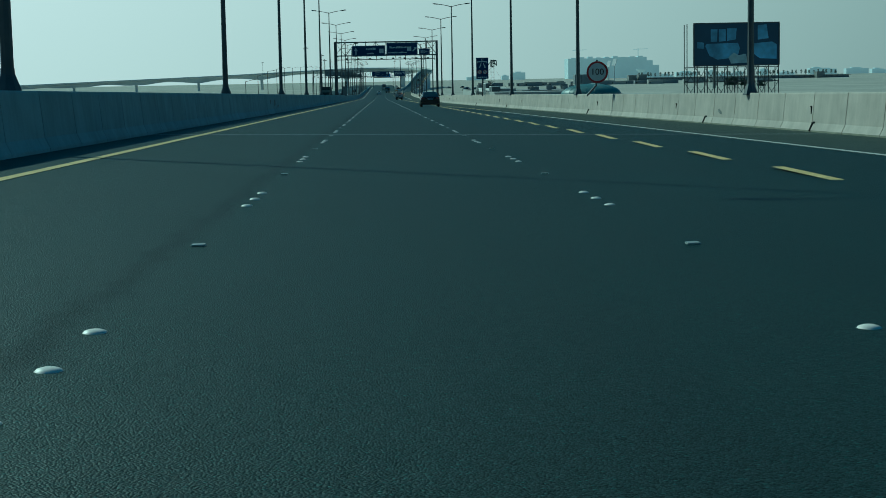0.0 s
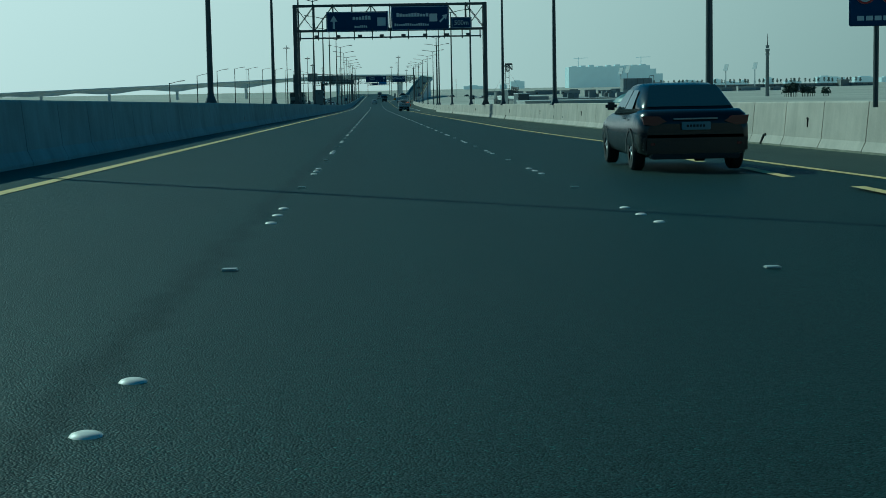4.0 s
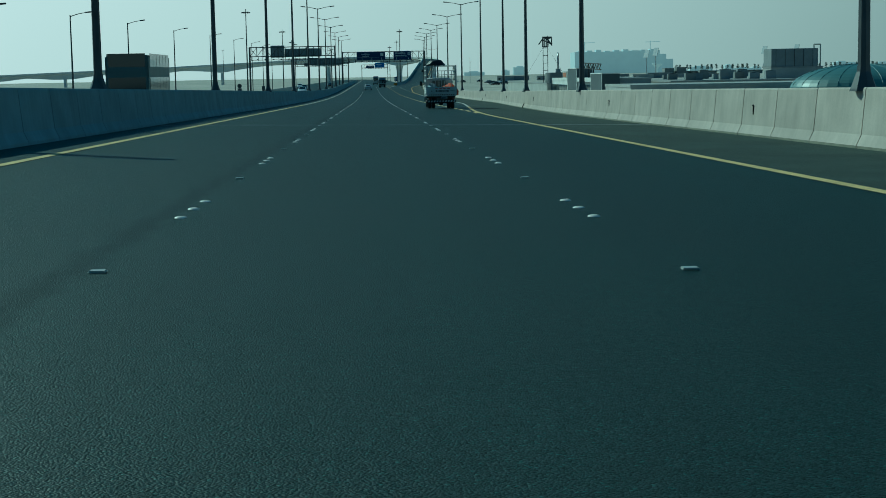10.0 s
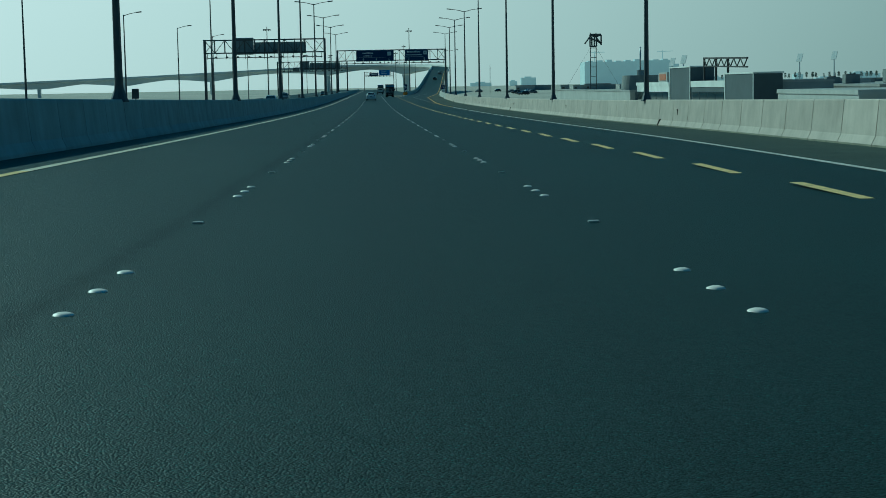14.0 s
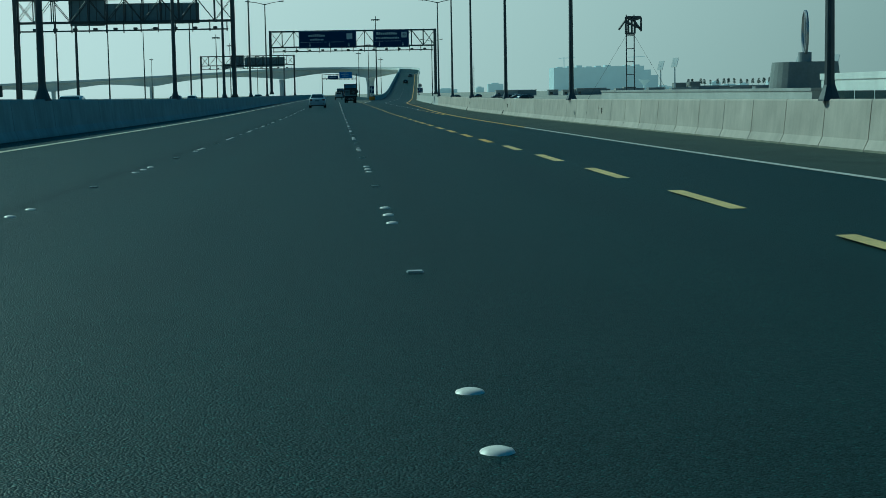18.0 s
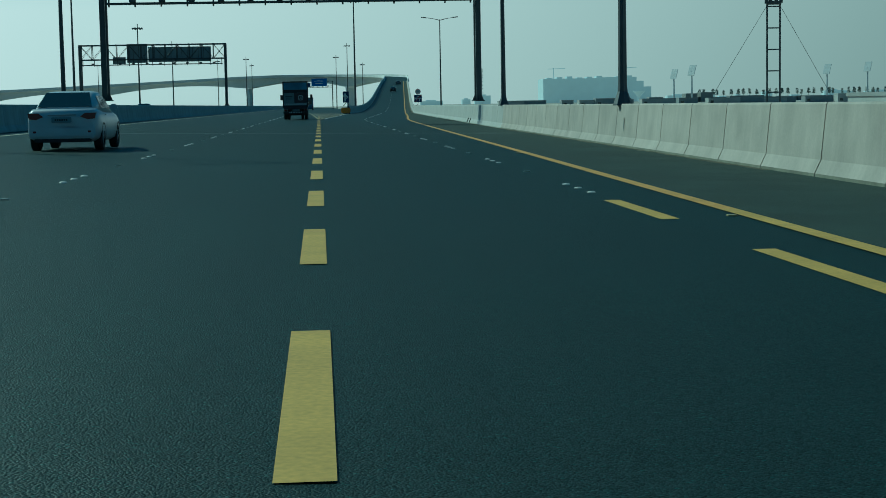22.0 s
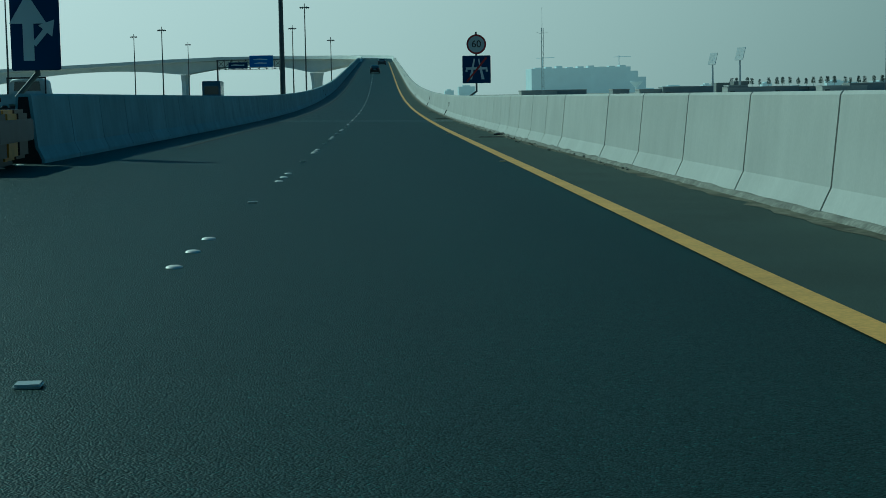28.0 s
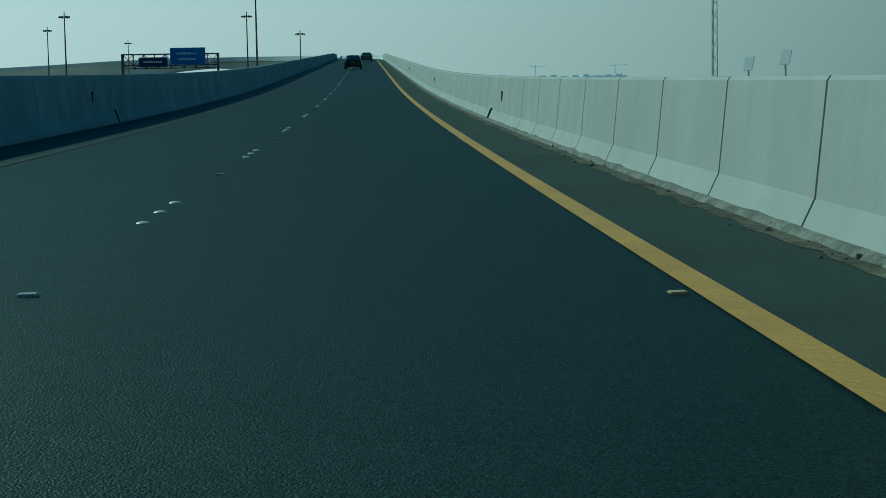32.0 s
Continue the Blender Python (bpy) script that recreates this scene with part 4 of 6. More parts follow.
# ---- drain slots and bent pipe stubs in the roadside barrier ----
M_RUST = mat("dark_stain", (0.02, 0.02, 0.018), 0.8, grain=0.2, scale=20)
roadside = [o for o in scene.objects if o.name.startswith("roadside_barrier") or o.name.startswith("slip_road_barrier")]
for y in ([12, 52, 72, 93, 132, 151, 172, 212, 231, 253, 272, 293, 334, 352, 376, 414, 452, 492, 532, 573, 614, 653, 685, 960, 994.6, 1036.6, 1076, 1122]):
    f = zramp if y > 907 else zr
    pr = roadside[0] if y < 280 else roadside[1] if y < 503 else roadside[2] if y < 751 else roadside[3] if y < 907 else roadside[4]
    x = bar_r(y) + 0.31
    b = box(B(), x - 0.20, x - 0.12, y - 0.025, y + 0.025, f(x, y) + 0.54, f(x, y) + 0.77, 0.008)
    box(b, x - 0.20, x - 0.12, y + 0.02, y + 0.07, f(x, y) + 0.75, f(x, y) + 0.79, 0.008)
    part("drain_slot", b, M_RUST, pr, "dark drain slot")
for y in (15.4, 51.7, 66.3, 96, 143.6, 176, 256, 338, 423.5, 496, 576, 655.4, 687.3, 775.7, 778.1, 962.6, 997.2, 1039.5):
    f = zramp if y > 907 else zr
    pr = roadside[0] if y < 280 else roadside[1] if y < 503 else roadside[2] if y < 751 else roadside[3] if y < 907 else roadside[4]
    x = bar_r(y) + 0.31
    z = f(x, y)
    b = tube(B(), (x - 0.335, y, z + 0.03), (x - 0.225, y, z + 0.3), 0.032, n=6)
    tube(b, (x - 0.225, y, z + 0.29), (x - 0.225, y - 0.16, z + 0.3), 0.03, n=6)
    part("pipe_stub", b, M_RUST, pr, "bent pipe stub at the barrier foot")

x = gore_l(1034.4) - 0.31
part("drain_slot", box(B(), x + 0.12, x + 0.20, 1034.375, 1034.425, zramp(x, 1034.4) + 0.54, zramp(x, 1034.4) + 0.8, 0.008), M_RUST, roadside[5], "dark drain slot")
x, z = gore_l(1037.2) - 0.31, zramp(gore_l(1037.2), 1037.2)
part("pipe_stub", tube(B(), (x + 0.335, 1037.2, z + 0.03), (x + 0.225, 1037.3, z + 0.32), 0.022, n=6), M_RUST, roadside[5], "bent pipe stub at the barrier foot")

# ---- drain grates on the shoulder, scraps of rubber ----
for x, y in ((17.4, 635.4), (17.3, 667.8), (20.78, 792.0), (21.2, 808.2), (24.98, 917.1), (26.9, 953.0), (28.02, 971.5)):
    z = zramp(x, y)
    t = thing("drain_grate", (x, y, z + 0.005), "dark iron drain grate set in the shoulder", "drain grate", "drain grates")
    b = B()
    for x0, x1, y0, y1 in ((-0.36, 0.36, -0.3, -0.26), (-0.36, 0.36, 0.26, 0.3), (-0.36, -0.32, -0.26, 0.26), (0.32, 0.36, -0.26, 0.26)):
        box(b, x0, x1, y0, y1, 0, 0.014)
    part("frame", b, M_RUST, t)
    part("pit", box(B(), -0.32, 0.32, -0.26, 0.26, 0, 0.003), M_BLACK, t)
    for i in range(9):
        part("bar", box(B(), -0.3 + i * 0.07, -0.27 + i * 0.07, -0.26, 0.26, 0.004, 0.012), M_RUST, t)
for k, (dx, dy, sc) in enumerate(((0.0, 0.0, 1.0), (0.16, 0.08, 0.8))):
    x, y = 25.45 + dx, 919.3 + dy
    b = B()
    bmesh.ops.create_icosphere(b, subdivisions=2, radius=1)
    for v in b.verts:
        q = 1 + 0.45 * noise.noise(v.co * 2 + Vector((k * 7, 0, 0)))
        v.co = Vector((v.co.x * 0.11 * sc * q, v.co.y * 0.06 * sc * q, max(0, v.co.z + 0.3) * 0.05 * sc * q))
    ob = tagged(part("rubber_scrap", b, M_BLACK), "black torn scrap of tyre rubber on the sandy shoulder", "rubber scrap", "rubber scraps")
    ob.matrix_world = pose(x, y, zramp(x, y) + 0.012, 0, 0, 25 * k)

for k, (x, y) in enumerate(((21.46, 815.6), (21.81, 818.9))):
    b = B()
    bmesh.ops.create_grid(b, x_segments=6, y_segments=5, size=0.5)
    for v in b.verts:
        v.co = Vector((v.co.x * 0.3, v.co.y * 0.2, 0.045 + 0.05 * noise.noise(v.co * 3 + Vector((k * 5, 0, 0)))))
    bmesh.ops.solidify(b, geom=b.faces[:], thickness=0.008)
    ob = tagged(part("paper_scrap", b, M_WHITE), "crumpled white scrap of paper on the shoulder", "paper scrap", "paper scraps")
    ob.matrix_world = pose(x, y, zramp(x, y) + 0.006, 0, 0, 40 * k)

# ---- scuffs and tyre smears on the barriers ----
M_SMEAR = mat("rubber_smear", (0.19, 0.195, 0.185), 0.9, grain=0.35, scale=25, stain=0.5, stain_scale=6)


def smear(y, z0, length, height, right, parent, seed):
    rng = random.Random(seed)
    b = B()
    n = 14
    pts = []
    for i in range(n):
        a = 2 * math.pi * i / n
        k = 0.55 + 0.6 * rng.random()
        yy, zz = y + length * 0.5 * k * math.cos(a), z0 + height * 0.5 * k * math.sin(a) + 0.25 * height * math.cos(a)
        face = 0.21 - 0.085 * (zz - 0.27) / 0.86
        line = bar_r(yy) + 0.31 if right else bar_l(yy) - 0.31
        pts.append(b.verts.new((line + (-face - 0.012 if right else face + 0.012), yy, zr(line, yy) + zz)))
    b.faces.new(pts)
    part("smear", b, M_SMEAR, parent, "dark tyre smear")


median = [o for o in scene.objects if o.name.startswith("median_barrier")]
for k, (y, z0, ln, ht) in enumerate(((101.7, 0.72, 1.2, 0.3), (105.6, 0.66, 1.8, 0.42), (108.5, 0.42, 2.0, 0.16), (210.5, 0.45, 0.5, 0.2), (318.0, 0.5, 0.6, 0.12))):
    smear(y, z0, ln, ht, False, median[0], 40 + k)
for k, (y, z0, ln, ht) in enumerate(((64.0, 0.5, 0.7, 0.2), (219.5, 0.45, 0.5, 0.14), (223.6, 0.42, 0.6, 0.18), (310.0, 0.6, 0.4, 0.2), (622.0, 0.5, 0.6, 0.2), (716.0, 0.6, 0.2, 0.4))):
    smear(y, z0, ln, ht, True, roadside[0] if y < 280 else roadside[1] if y < 503 else roadside[2] if y < 751 else roadside[3], 60 + k)


# ================= flyover =================
RC = 115.0
HD = radians(3.0)
RUN = 105.0
CX, CY = stud_line(1330) + 0.3, 1330.0
CX2, CY2 = CX + RUN * math.sin(HD), CY + RUN * math.cos(HD)
OX, OY = CX2 - RC * math.cos(HD), CY2 + RC * math.sin(HD)


def deck_at(u):
    """Centre and leftward normal of the flyover, u metres past the top of the slip road."""
    turn = radians(93)
    arc = RC * turn
    if u < RUN:
        a = -HD
        return Vector((CX + u * math.sin(HD), CY + u * math.cos(HD), 0)), Vector((-math.cos(a), -math.sin(a), 0))
    u -= RUN
    if u < arc:
        a = -HD + u / RC
        return Vector((OX + RC * math.cos(a), OY + RC * math.sin(a), 0)), Vector((-math.cos(a), -math.sin(a), 0))
    a = -HD + turn
    p = Vector((OX + RC * math.cos(a), OY + RC * math.sin(a), 0))
    d = Vector((-math.sin(a), math.cos(a), 0))
    return p + d * (u - arc), Vector((-math.cos(a), -math.sin(a), 0))


def deck_z(u):
    return lerp([(0, zramp(43, 1330)), (50, zramp(43, 1330) + 0.85), (105, 13.8), (150, 15.3), (195, 16.4), (231, 16.9), (256, 16.5), (281, 15.5), (326, 13.7), (372, 11.9), (430, 10.1), (500, 8.0), (600, 5.0), (760, 0.4), (900, -0.9)], u)


PIERS = [40, 110, 181, 251, 334, 395, 455, 515, 575, 635, 695]


def depth(u):
    d = min(abs(u - p) for p in PIERS)
    k = min(1.0, d / 38)
    return min(2.2 + 3.4 * (1 - k) ** 1.7, max(1.0, 0.42 * (deck_z(u) + 1.3)))


fly = thing("flyover", (0, 0, 0), "long pale concrete flyover with haunched girders curving away", "bridge")
us = frange(0, 900, 5)


def deck_piece(f, name, material, label=""):
    b = B()
    prev = None
    for u in us:
        c, n = deck_at(u)
        row = [b.verts.new(c + n * s + Vector((0, 0, deck_z(u) + z))) for s, z in f(u)]
        if prev:
            m = len(row)
            for i in range(m):
                b.faces.new((prev[i], prev[(i + 1) % m], row[(i + 1) % m], row[i]))
        else:
            b.faces.new(row[::-1])
        prev = row
    b.faces.new(prev)
    bmesh.ops.recalc_face_normals(b, faces=b.faces[:])
    return part(name, b, material, fly, label)


deck_piece(lambda u: [(-5.6, 0), (5.6, 0), (5.6, -0.3), (3.2, -0.6), (2.8, -depth(u)), (-2.8, -depth(u)), (-3.2, -0.6), (-5.6, -0.3)], "girder", M_DECK)
for s in (-1, 1):
    deck_piece(lambda u: [(s * 5.6, -0.2), (s * 5.25, 0.0), (s * 5.4, 1.1), (s * 5.65, 1.1), (s * 5.7, -0.25)], "parapet", M_DECK)
deck_piece(lambda u: [(-5.1, 0.01), (5.1, 0.01), (5.1, 0.03), (-5.1, 0.03)], "roadway", M_ASPHALT)
for u in PIERS:
    c, n = deck_at(u)
    b = B()
    zt0 = deck_z(u) - depth(u) + 0.05
    prev = None
    for k in range(7):
        f = k / 6
        w = 1.9 + 0.9 * max(0, f - 0.5) ** 2 * 4
        z = -1.4 + (zt0 + 1.4) * f
        if zt0 < -1.0:
            break
        row = [b.verts.new(Vector((c.x, c.y, z)) + n * (w * sx) + Vector((n.y, -n.x, 0)) * (0.9 * sy)) for sx, sy in ((-1, -1), (-0.6, -1.25), (0.6, -1.25), (1, -1), (1, 1), (0.6, 1.25), (-0.6, 1.25), (-1, 1))]
        if prev:
            for i in range(8):
                b.faces.new((prev[i], prev[(i + 1) % 8], row[(i + 1) % 8], row[i]))
        prev = row
    if b.faces:
        bmesh.ops.recalc_face_normals(b, faces=b.faces[:])
        part("pier", b, M_DECK, fly)
    else:
        b.free()
# earth-retaining walls under the slip road
for side, line in ((1, lambda y: bar_r(y) + 0.5), (-1, lambda y: gore_l(y) - 0.5)):
    b = B()
    prev = None
    for y in frange(908, 1330, 6):
        x = line(y)
        row = [b.verts.new((x + e, y, z)) for e, z in ((0, zramp(x, y) - 0.1), (0, -1.4), (-side * 0.4, -1.4), (-side * 0.4, zramp(x, y) - 0.1))]
        if prev:
            for i in range(4):
                b.faces.new((prev[i], prev[(i + 1) % 4], row[(i + 1) % 4], row[i]))
        prev = row
    bmesh.ops.recalc_face_normals(b, faces=b.faces[:])
    tagged(part("retaining_wall", b, M_DECK), "pale concrete wall under the slip road", "wall", kind="structure")
b = B()
prev = None
for y in frange(-60, 908, 8):
    x = bar_r(y) + 0.62
    row = [b.verts.new((x, y, zr(x, y) + 0.02)), b.verts.new((x + 1.2 + 1.2 * (zr(x, y) + 1.4), y, -1.32))]
    if prev:
        b.faces.new((prev[0], prev[1], row[1], row[0]))
    prev = row
tagged(part("embankment", b, M_SAND), "sandy slope beside the highway", "embankment", kind="structure")

# ================= vehicles =================
M_GLASS = mat("dark_car_glass", (0.028, 0.045, 0.05), 0.06, spec=0.9)
M_TYRE = mat("tyre_rubber", (0.018, 0.018, 0.018), 0.85, grain=0.15, scale=20)
M_RIM = mat("wheel_rim", (0.35, 0.35, 0.36), 0.35, metal=0.8)
M_TRIM = mat("black_plastic", (0.02, 0.02, 0.022), 0.6, grain=0.1, scale=10)
M_TAIL = mat("red_lamp_lens", (0.12, 0.012, 0.014), 0.2, spec=0.7)
M_PLATE = mat("number_plate", (0.24, 0.30, 0.33), 0.5)


def paint(name, color, rough=0.3):
    return mat(name, color, rough, grain=0.04, scale=3, stain=0.06, stain_scale=1.2, spec=0.6)


M_PWHITE = paint("white_car_paint", (0.62, 0.63, 0.64))
M_PBLACK = paint("black_car_paint", (0.012, 0.013, 0.016), 0.22)
M_PGREY = paint("grey_car_paint", (0.10, 0.11, 0.12))


def loft(b, secs):
    """secs: (y, [(x, z), ...]) closed rings of one size."""
    prev = None
    for y, pts in secs:
        row = [b.verts.new((x, y, z)) for x, z in pts]
        if prev:
            m = len(row)
            for i in range(m):
                b.faces.new((prev[i], prev[(i + 1) % m], row[(i + 1) % m], row[i]))
        else:
            b.faces.new(row)
        prev = row
    b.faces.new(prev[::-1])
    bmesh.ops.recalc_face_normals(b, faces=b.faces[:])
    for f in b.faces:
        f.smooth = len(f.verts) == 4
    return b


def ring_body(w, z0, z1):
    h = z1 - z0
    half = [(0.80 * w, z0), (0.95 * w, z0 + 0.10 * h), (w, z0 + 0.35 * h), (0.99 * w, z0 + 0.68 * h), (0.95 * w, z0 + 0.9 * h), (0.84 * w, z1)]
    return half + [(-x, z) for x, z in half[::-1]]


def ring_cab(wb, wt, z0, z1):
    h = z1 - z0
    half = [(wb, z0), (wb * 0.5 + wt * 0.5, z0 + 0.5 * h), (wt, z1 - 0.10 * h), (wt * 0.86, z1 - 0.02 * h), (wt * 0.4, z1)]
    return half + [(-x, z) for x, z in half[::-1]]


def quad(pts, thick=0.006):
    b = B()
    f = b.faces.new([b.verts.new(p) for p in pts])
    f.normal_update()
    r = bmesh.ops.extrude_face_region(b, geom=[f])
    bmesh.ops.translate(b, vec=-f.normal * thick, verts=[v for v in r["geom"] if isinstance(v, bmesh.types.BMVert)])
    bmesh.ops.recalc_face_normals(b, faces=b.faces[:])
    return b


def wheel(parent, x, y, r, width, rim=0.62, spokes=5):
    s = 1 if x > 0 else -1
    b = B()
    prof = [(0.55, -1), (0.9, -1), (1.0, -0.7), (1.0, 0.7), (0.9, 1), (0.55, 1)]
    n = 20
    prev = first = None
    for i in range(n):
        a = 2 * math.pi * i / n
        row = [b.verts.new((x + k * width / 2, y + r * q * math.cos(a), r + r * q * math.sin(a))) for q, k in prof]
        if prev:
            for j in range(len(prof) - 1):
                b.faces.new((prev[j], prev[j + 1], row[j + 1], row[j]))
        first = first or row
        prev = row
    for j in range(len(prof) - 1):
        b.faces.new((prev[j], prev[j + 1], first[j + 1], first[j]))
    bmesh.ops.recalc_face_normals(b, faces=b.faces[:])
    w = part("wheel", b, M_TYRE, parent)
    b = B()
    xo = x + s * width * 0.36
    bmesh.ops.create_cone(b, cap_ends=True, segments=20, radius1=r * rim, radius2=r * rim, depth=0.02, matrix=Matrix.Translation((xo - s * 0.04, y, r)) @ Matrix.Rotation(math.pi / 2, 4, "Y"))
    for i in range(spokes):
        a = 2 * math.pi * i / spokes
        tube(b, (xo, y, r), (xo, y + r * rim * math.cos(a), r + r * rim * math.sin(a)), r * 0.09, r * 0.07, 5)
    tube(b, (xo - 0.02, y, r), (xo + s * 0.03, y, r), r * 0.18, r * 0.14, 8)
    part("rim", b, M_RIM, w)


def bars(b, x0, x1, y, z0, z1, n):
    u = (x1 - x0) / n
    for i in range(n):
        box(b, x0 + i * u, x0 + i * u + u * 0.7, y - 0.004, y, z0, z1)
    return b


def sedan(name, at, color, label, rz=0.0, group="", big=1.0, facing=1):
    t = thing(name, at, label, "car", group, rz)
    W2 = 0.88 * big
    L = 4.55 * big
    k = L / 4.55
    b = loft(B(), [(y * k, ring_body(w * big, z0, z1)) for y, w, z0, z1 in (
        (0.0, 0.74, 0.42, 0.80), (0.05, 0.82, 0.30, 0.97), (0.25, 0.865, 0.25, 1.03), (0.7, 0.88, 0.22, 1.03), (1.3, 0.885, 0.22, 0.99), (2.4, 0.885, 0.22, 0.96), (3.1, 0.88, 0.22, 0.95), (3.5, 0.87, 0.24, 0.93), (4.1, 0.84, 0.26, 0.82), (4.42, 0.76, 0.28, 0.70), (4.55, 0.62, 0.34, 0.58))])
    part("body", b, color, t)
    part("cabin", loft(B(), [(y * k, ring_cab(wb * big, wt * big, z0, z1)) for y, wb, wt, z0, z1 in (
        (0.42, 0.70, 0.66, 0.98, 1.02), (0.75, 0.79, 0.62, 0.98, 1.24), (1.12, 0.81, 0.60, 0.97, 1.42), (1.6, 0.82, 0.60, 0.96, 1.475), (2.2, 0.82, 0.60, 0.95, 1.465), (2.65, 0.81, 0.60, 0.94, 1.34), (3.0, 0.79, 0.62, 0.93, 1.14), (3.35, 0.72, 0.66, 0.92, 0.96))]), color, t)
    g, e = 1.0 * big, 0.012
    part("rear_window", quad([(-0.66 * g, 0.50 * k - e, 1.075), (0.66 * g, 0.50 * k - e, 1.075), (0.53 * g, 1.07 * k - e, 1.415 + e), (-0.53 * g, 1.07 * k - e, 1.415 + e)]), M_GLASS, t)
    part("windscreen", quad([(0.66 * g, 3.25 * k, 1.02), (-0.66 * g, 3.25 * k, 1.02), (-0.53 * g, 2.55 * k, 1.40 + e), (0.53 * g, 2.55 * k, 1.40 + e)]), M_GLASS, t)
    for s in (-1, 1):
        for ya, yb, yc, yd in ((1.05, 1.72, 1.72, 1.28), (1.8, 2.62, 2.34, 1.8)):
            pts = [(s * 0.795 * g, ya * k, 1.03), (s * 0.795 * g, yb * k, 1.03), (s * 0.642 * g, yc * k, 1.35), (s * 0.642 * g, yd * k, 1.35)]
            part("side_window", quad(pts if s > 0 else pts[::-1]), M_GLASS, t)
        part("mirror", box(B(), s * 0.90 * g - 0.1, s * 0.90 * g + 0.1, 2.52 * k, 2.66 * k, 1.0, 1.14, 0.04), color, t)
        part("tail_light", poly([(s * 0.44 * g, 0.84), (s * 0.62 * g, 0.77), (s * 0.79 * g, 0.79), (s * 0.815 * g, 0.93), (s * 0.56 * g, 0.925)], -0.014, 0.17), M_TAIL, t, "red tail light")
        part("reflector", box(B(), s * 0.66 * g - 0.04, s * 0.66 * g + 0.04, -0.056, -0.04, 0.45, 0.5, 0.006), M_TAIL, t)
        part("door_handle", box(B(), s * 0.885 * g - 0.012, s * 0.885 * g + 0.012, 1.2 * k, 1.38 * k, 0.86, 0.885), color, t)
        part("head_light", box(B(), min(s * 0.45, s * 0.72) * g, max(s * 0.45, s * 0.72) * g, 4.28 * k, 4.44 * k, 0.56, 0.68, 0.03), M_PLATE, t)
        for y in (0.82, 3.45):
            wheel(t, s * 0.77 * g, y * k, 0.315 * big, 0.21)
            b = B()
            for i in range(12):
                a0, a1 = math.pi * i / 12, math.pi * (i + 1) / 12
                R0, R1 = 0.33 * big, 0.375 * big
                xs = s * (0.888 * g)
                vs = [b.verts.new((xs, y * k + r * math.cos(a), 0.315 + r * math.sin(a))) for r, a in ((R0, a0), (R1, a0), (R1, a1), (R0, a1))]
                b.faces.new(vs)
            part("wheel_arch", b, M_TRIM, t)
    part("bumper", box(B(), -0.80 * g, 0.80 * g, -0.05, 0.12, 0.31, 0.62, 0.05), color, t)
    part("diffuser", box(B(), -0.68 * g, 0.68 * g, -0.03, 0.3, 0.22, 0.31, 0.02), M_TRIM, t)
    p = part("licence_plate", box(B(), -0.24, 0.24, -0.07, -0.05, 0.70, 0.83, 0.008), M_PLATE, t)
    part("lettering", bars(B(), -0.16, 0.16, -0.071, 0.745, 0.785, 6), M_BLACK, p)
    part("boot_trim", box(B(), -0.34 * g, 0.34 * g, -0.022, 0.01, 0.868, 0.892, 0.006), M_RIM, t, "chrome strip above the plate")
    part("shelf_lamp", box(B(), -0.12, 0.12, 1.0 * k, 1.06 * k, 1.36, 1.385), M_TAIL, t)
    part("exhaust", tube(B(), (0.5 * g, -0.06, 0.27), (0.5 * g, 0.2, 0.27), 0.03), M_TRIM, t)
    return t


def onroad(x, y):
    return (x, y, zr(x, y))


sedan("sedan", onroad(4.78, 712.5), M_PWHITE, "white four-door saloon driving in the middle lane", -0.5)
sedan("sedan", onroad(9.9, 158.0), M_PBLACK, "black saloon driving beside the broken yellow line", 0.0, big=1.08)
yy = 1165.0
xx = stud_line(yy) + 0.3
t = sedan("sedan", (xx, yy, zramp(xx, yy)), M_PBLACK, "black saloon climbing the slip road", -3.0, big=1.05)
t.rotation_euler = Euler((math.atan(ramp_grade(yy + 2)), 0, radians(-3)))
yy = 1255.0
xx = stud_line(yy) + 1.7
t = sedan("sedan", (xx, yy, zramp(xx, yy)), M_PGREY, "grey car near the top of the slip road", -3.0, big=1.12)
t.rotation_euler = Euler((math.atan(ramp_grade(yy + 2)), 0, radians(-3)))
for x, y, m, l in ((-8.5, 640, M_PWHITE, "white saloon on the oncoming carriageway"), (-12.0, 735, M_PGREY, "grey saloon on the oncoming carriageway"), (-16.0, 800, M_PWHITE, "white saloon on the oncoming carriageway"), (-8.0, 850, M_PBLACK, "dark saloon on the oncoming carriageway")):
    sedan("sedan", (x, y, 0.13 + dip(y)), m, l, 180.0)
for i, (x, y) in enumerate(((62, 1010), (64, 1030), (70, 1052), (66, 1075), (74, 1110), (69, 1140), (60, 985), (80, 1180), (60, 1230), (72, 1262))):
    sedan("parked_car", (x, y, -1.29), (M_PBLACK, M_PWHITE, M_PGREY)[i % 3], ("black", "white", "grey")[i % 3] + " car standing on the sand beyond the barrier", 80 + 7 * i, "cars beyond the barrier")

# ---- light cage lorry ----
M_TRUCKWHITE = mat("worn_white_lorry_paint", (0.55, 0.56, 0.54), 0.5, grain=0.08, scale=4, stain=0.22, stain_scale=1.5)
M_CAGE = mat("pale_cage_steel", (0.45, 0.47, 0.46), 0.5, grain=0.12, scale=6, stain=0.2, stain_scale=2)
M_TARP = mat("orange_red_tarpaulin", (0.55, 0.10, 0.03), 0.75, grain=0.1, scale=5, bump=0.5, bump_scale=4)
M_SACK = mat("blue_grey_sacking", (0.25, 0.32, 0.36), 0.8, grain=0.15, scale=6)
M_STRIPE = mat("red_reflective_stripe", (0.3, 0.025, 0.02), 0.4)
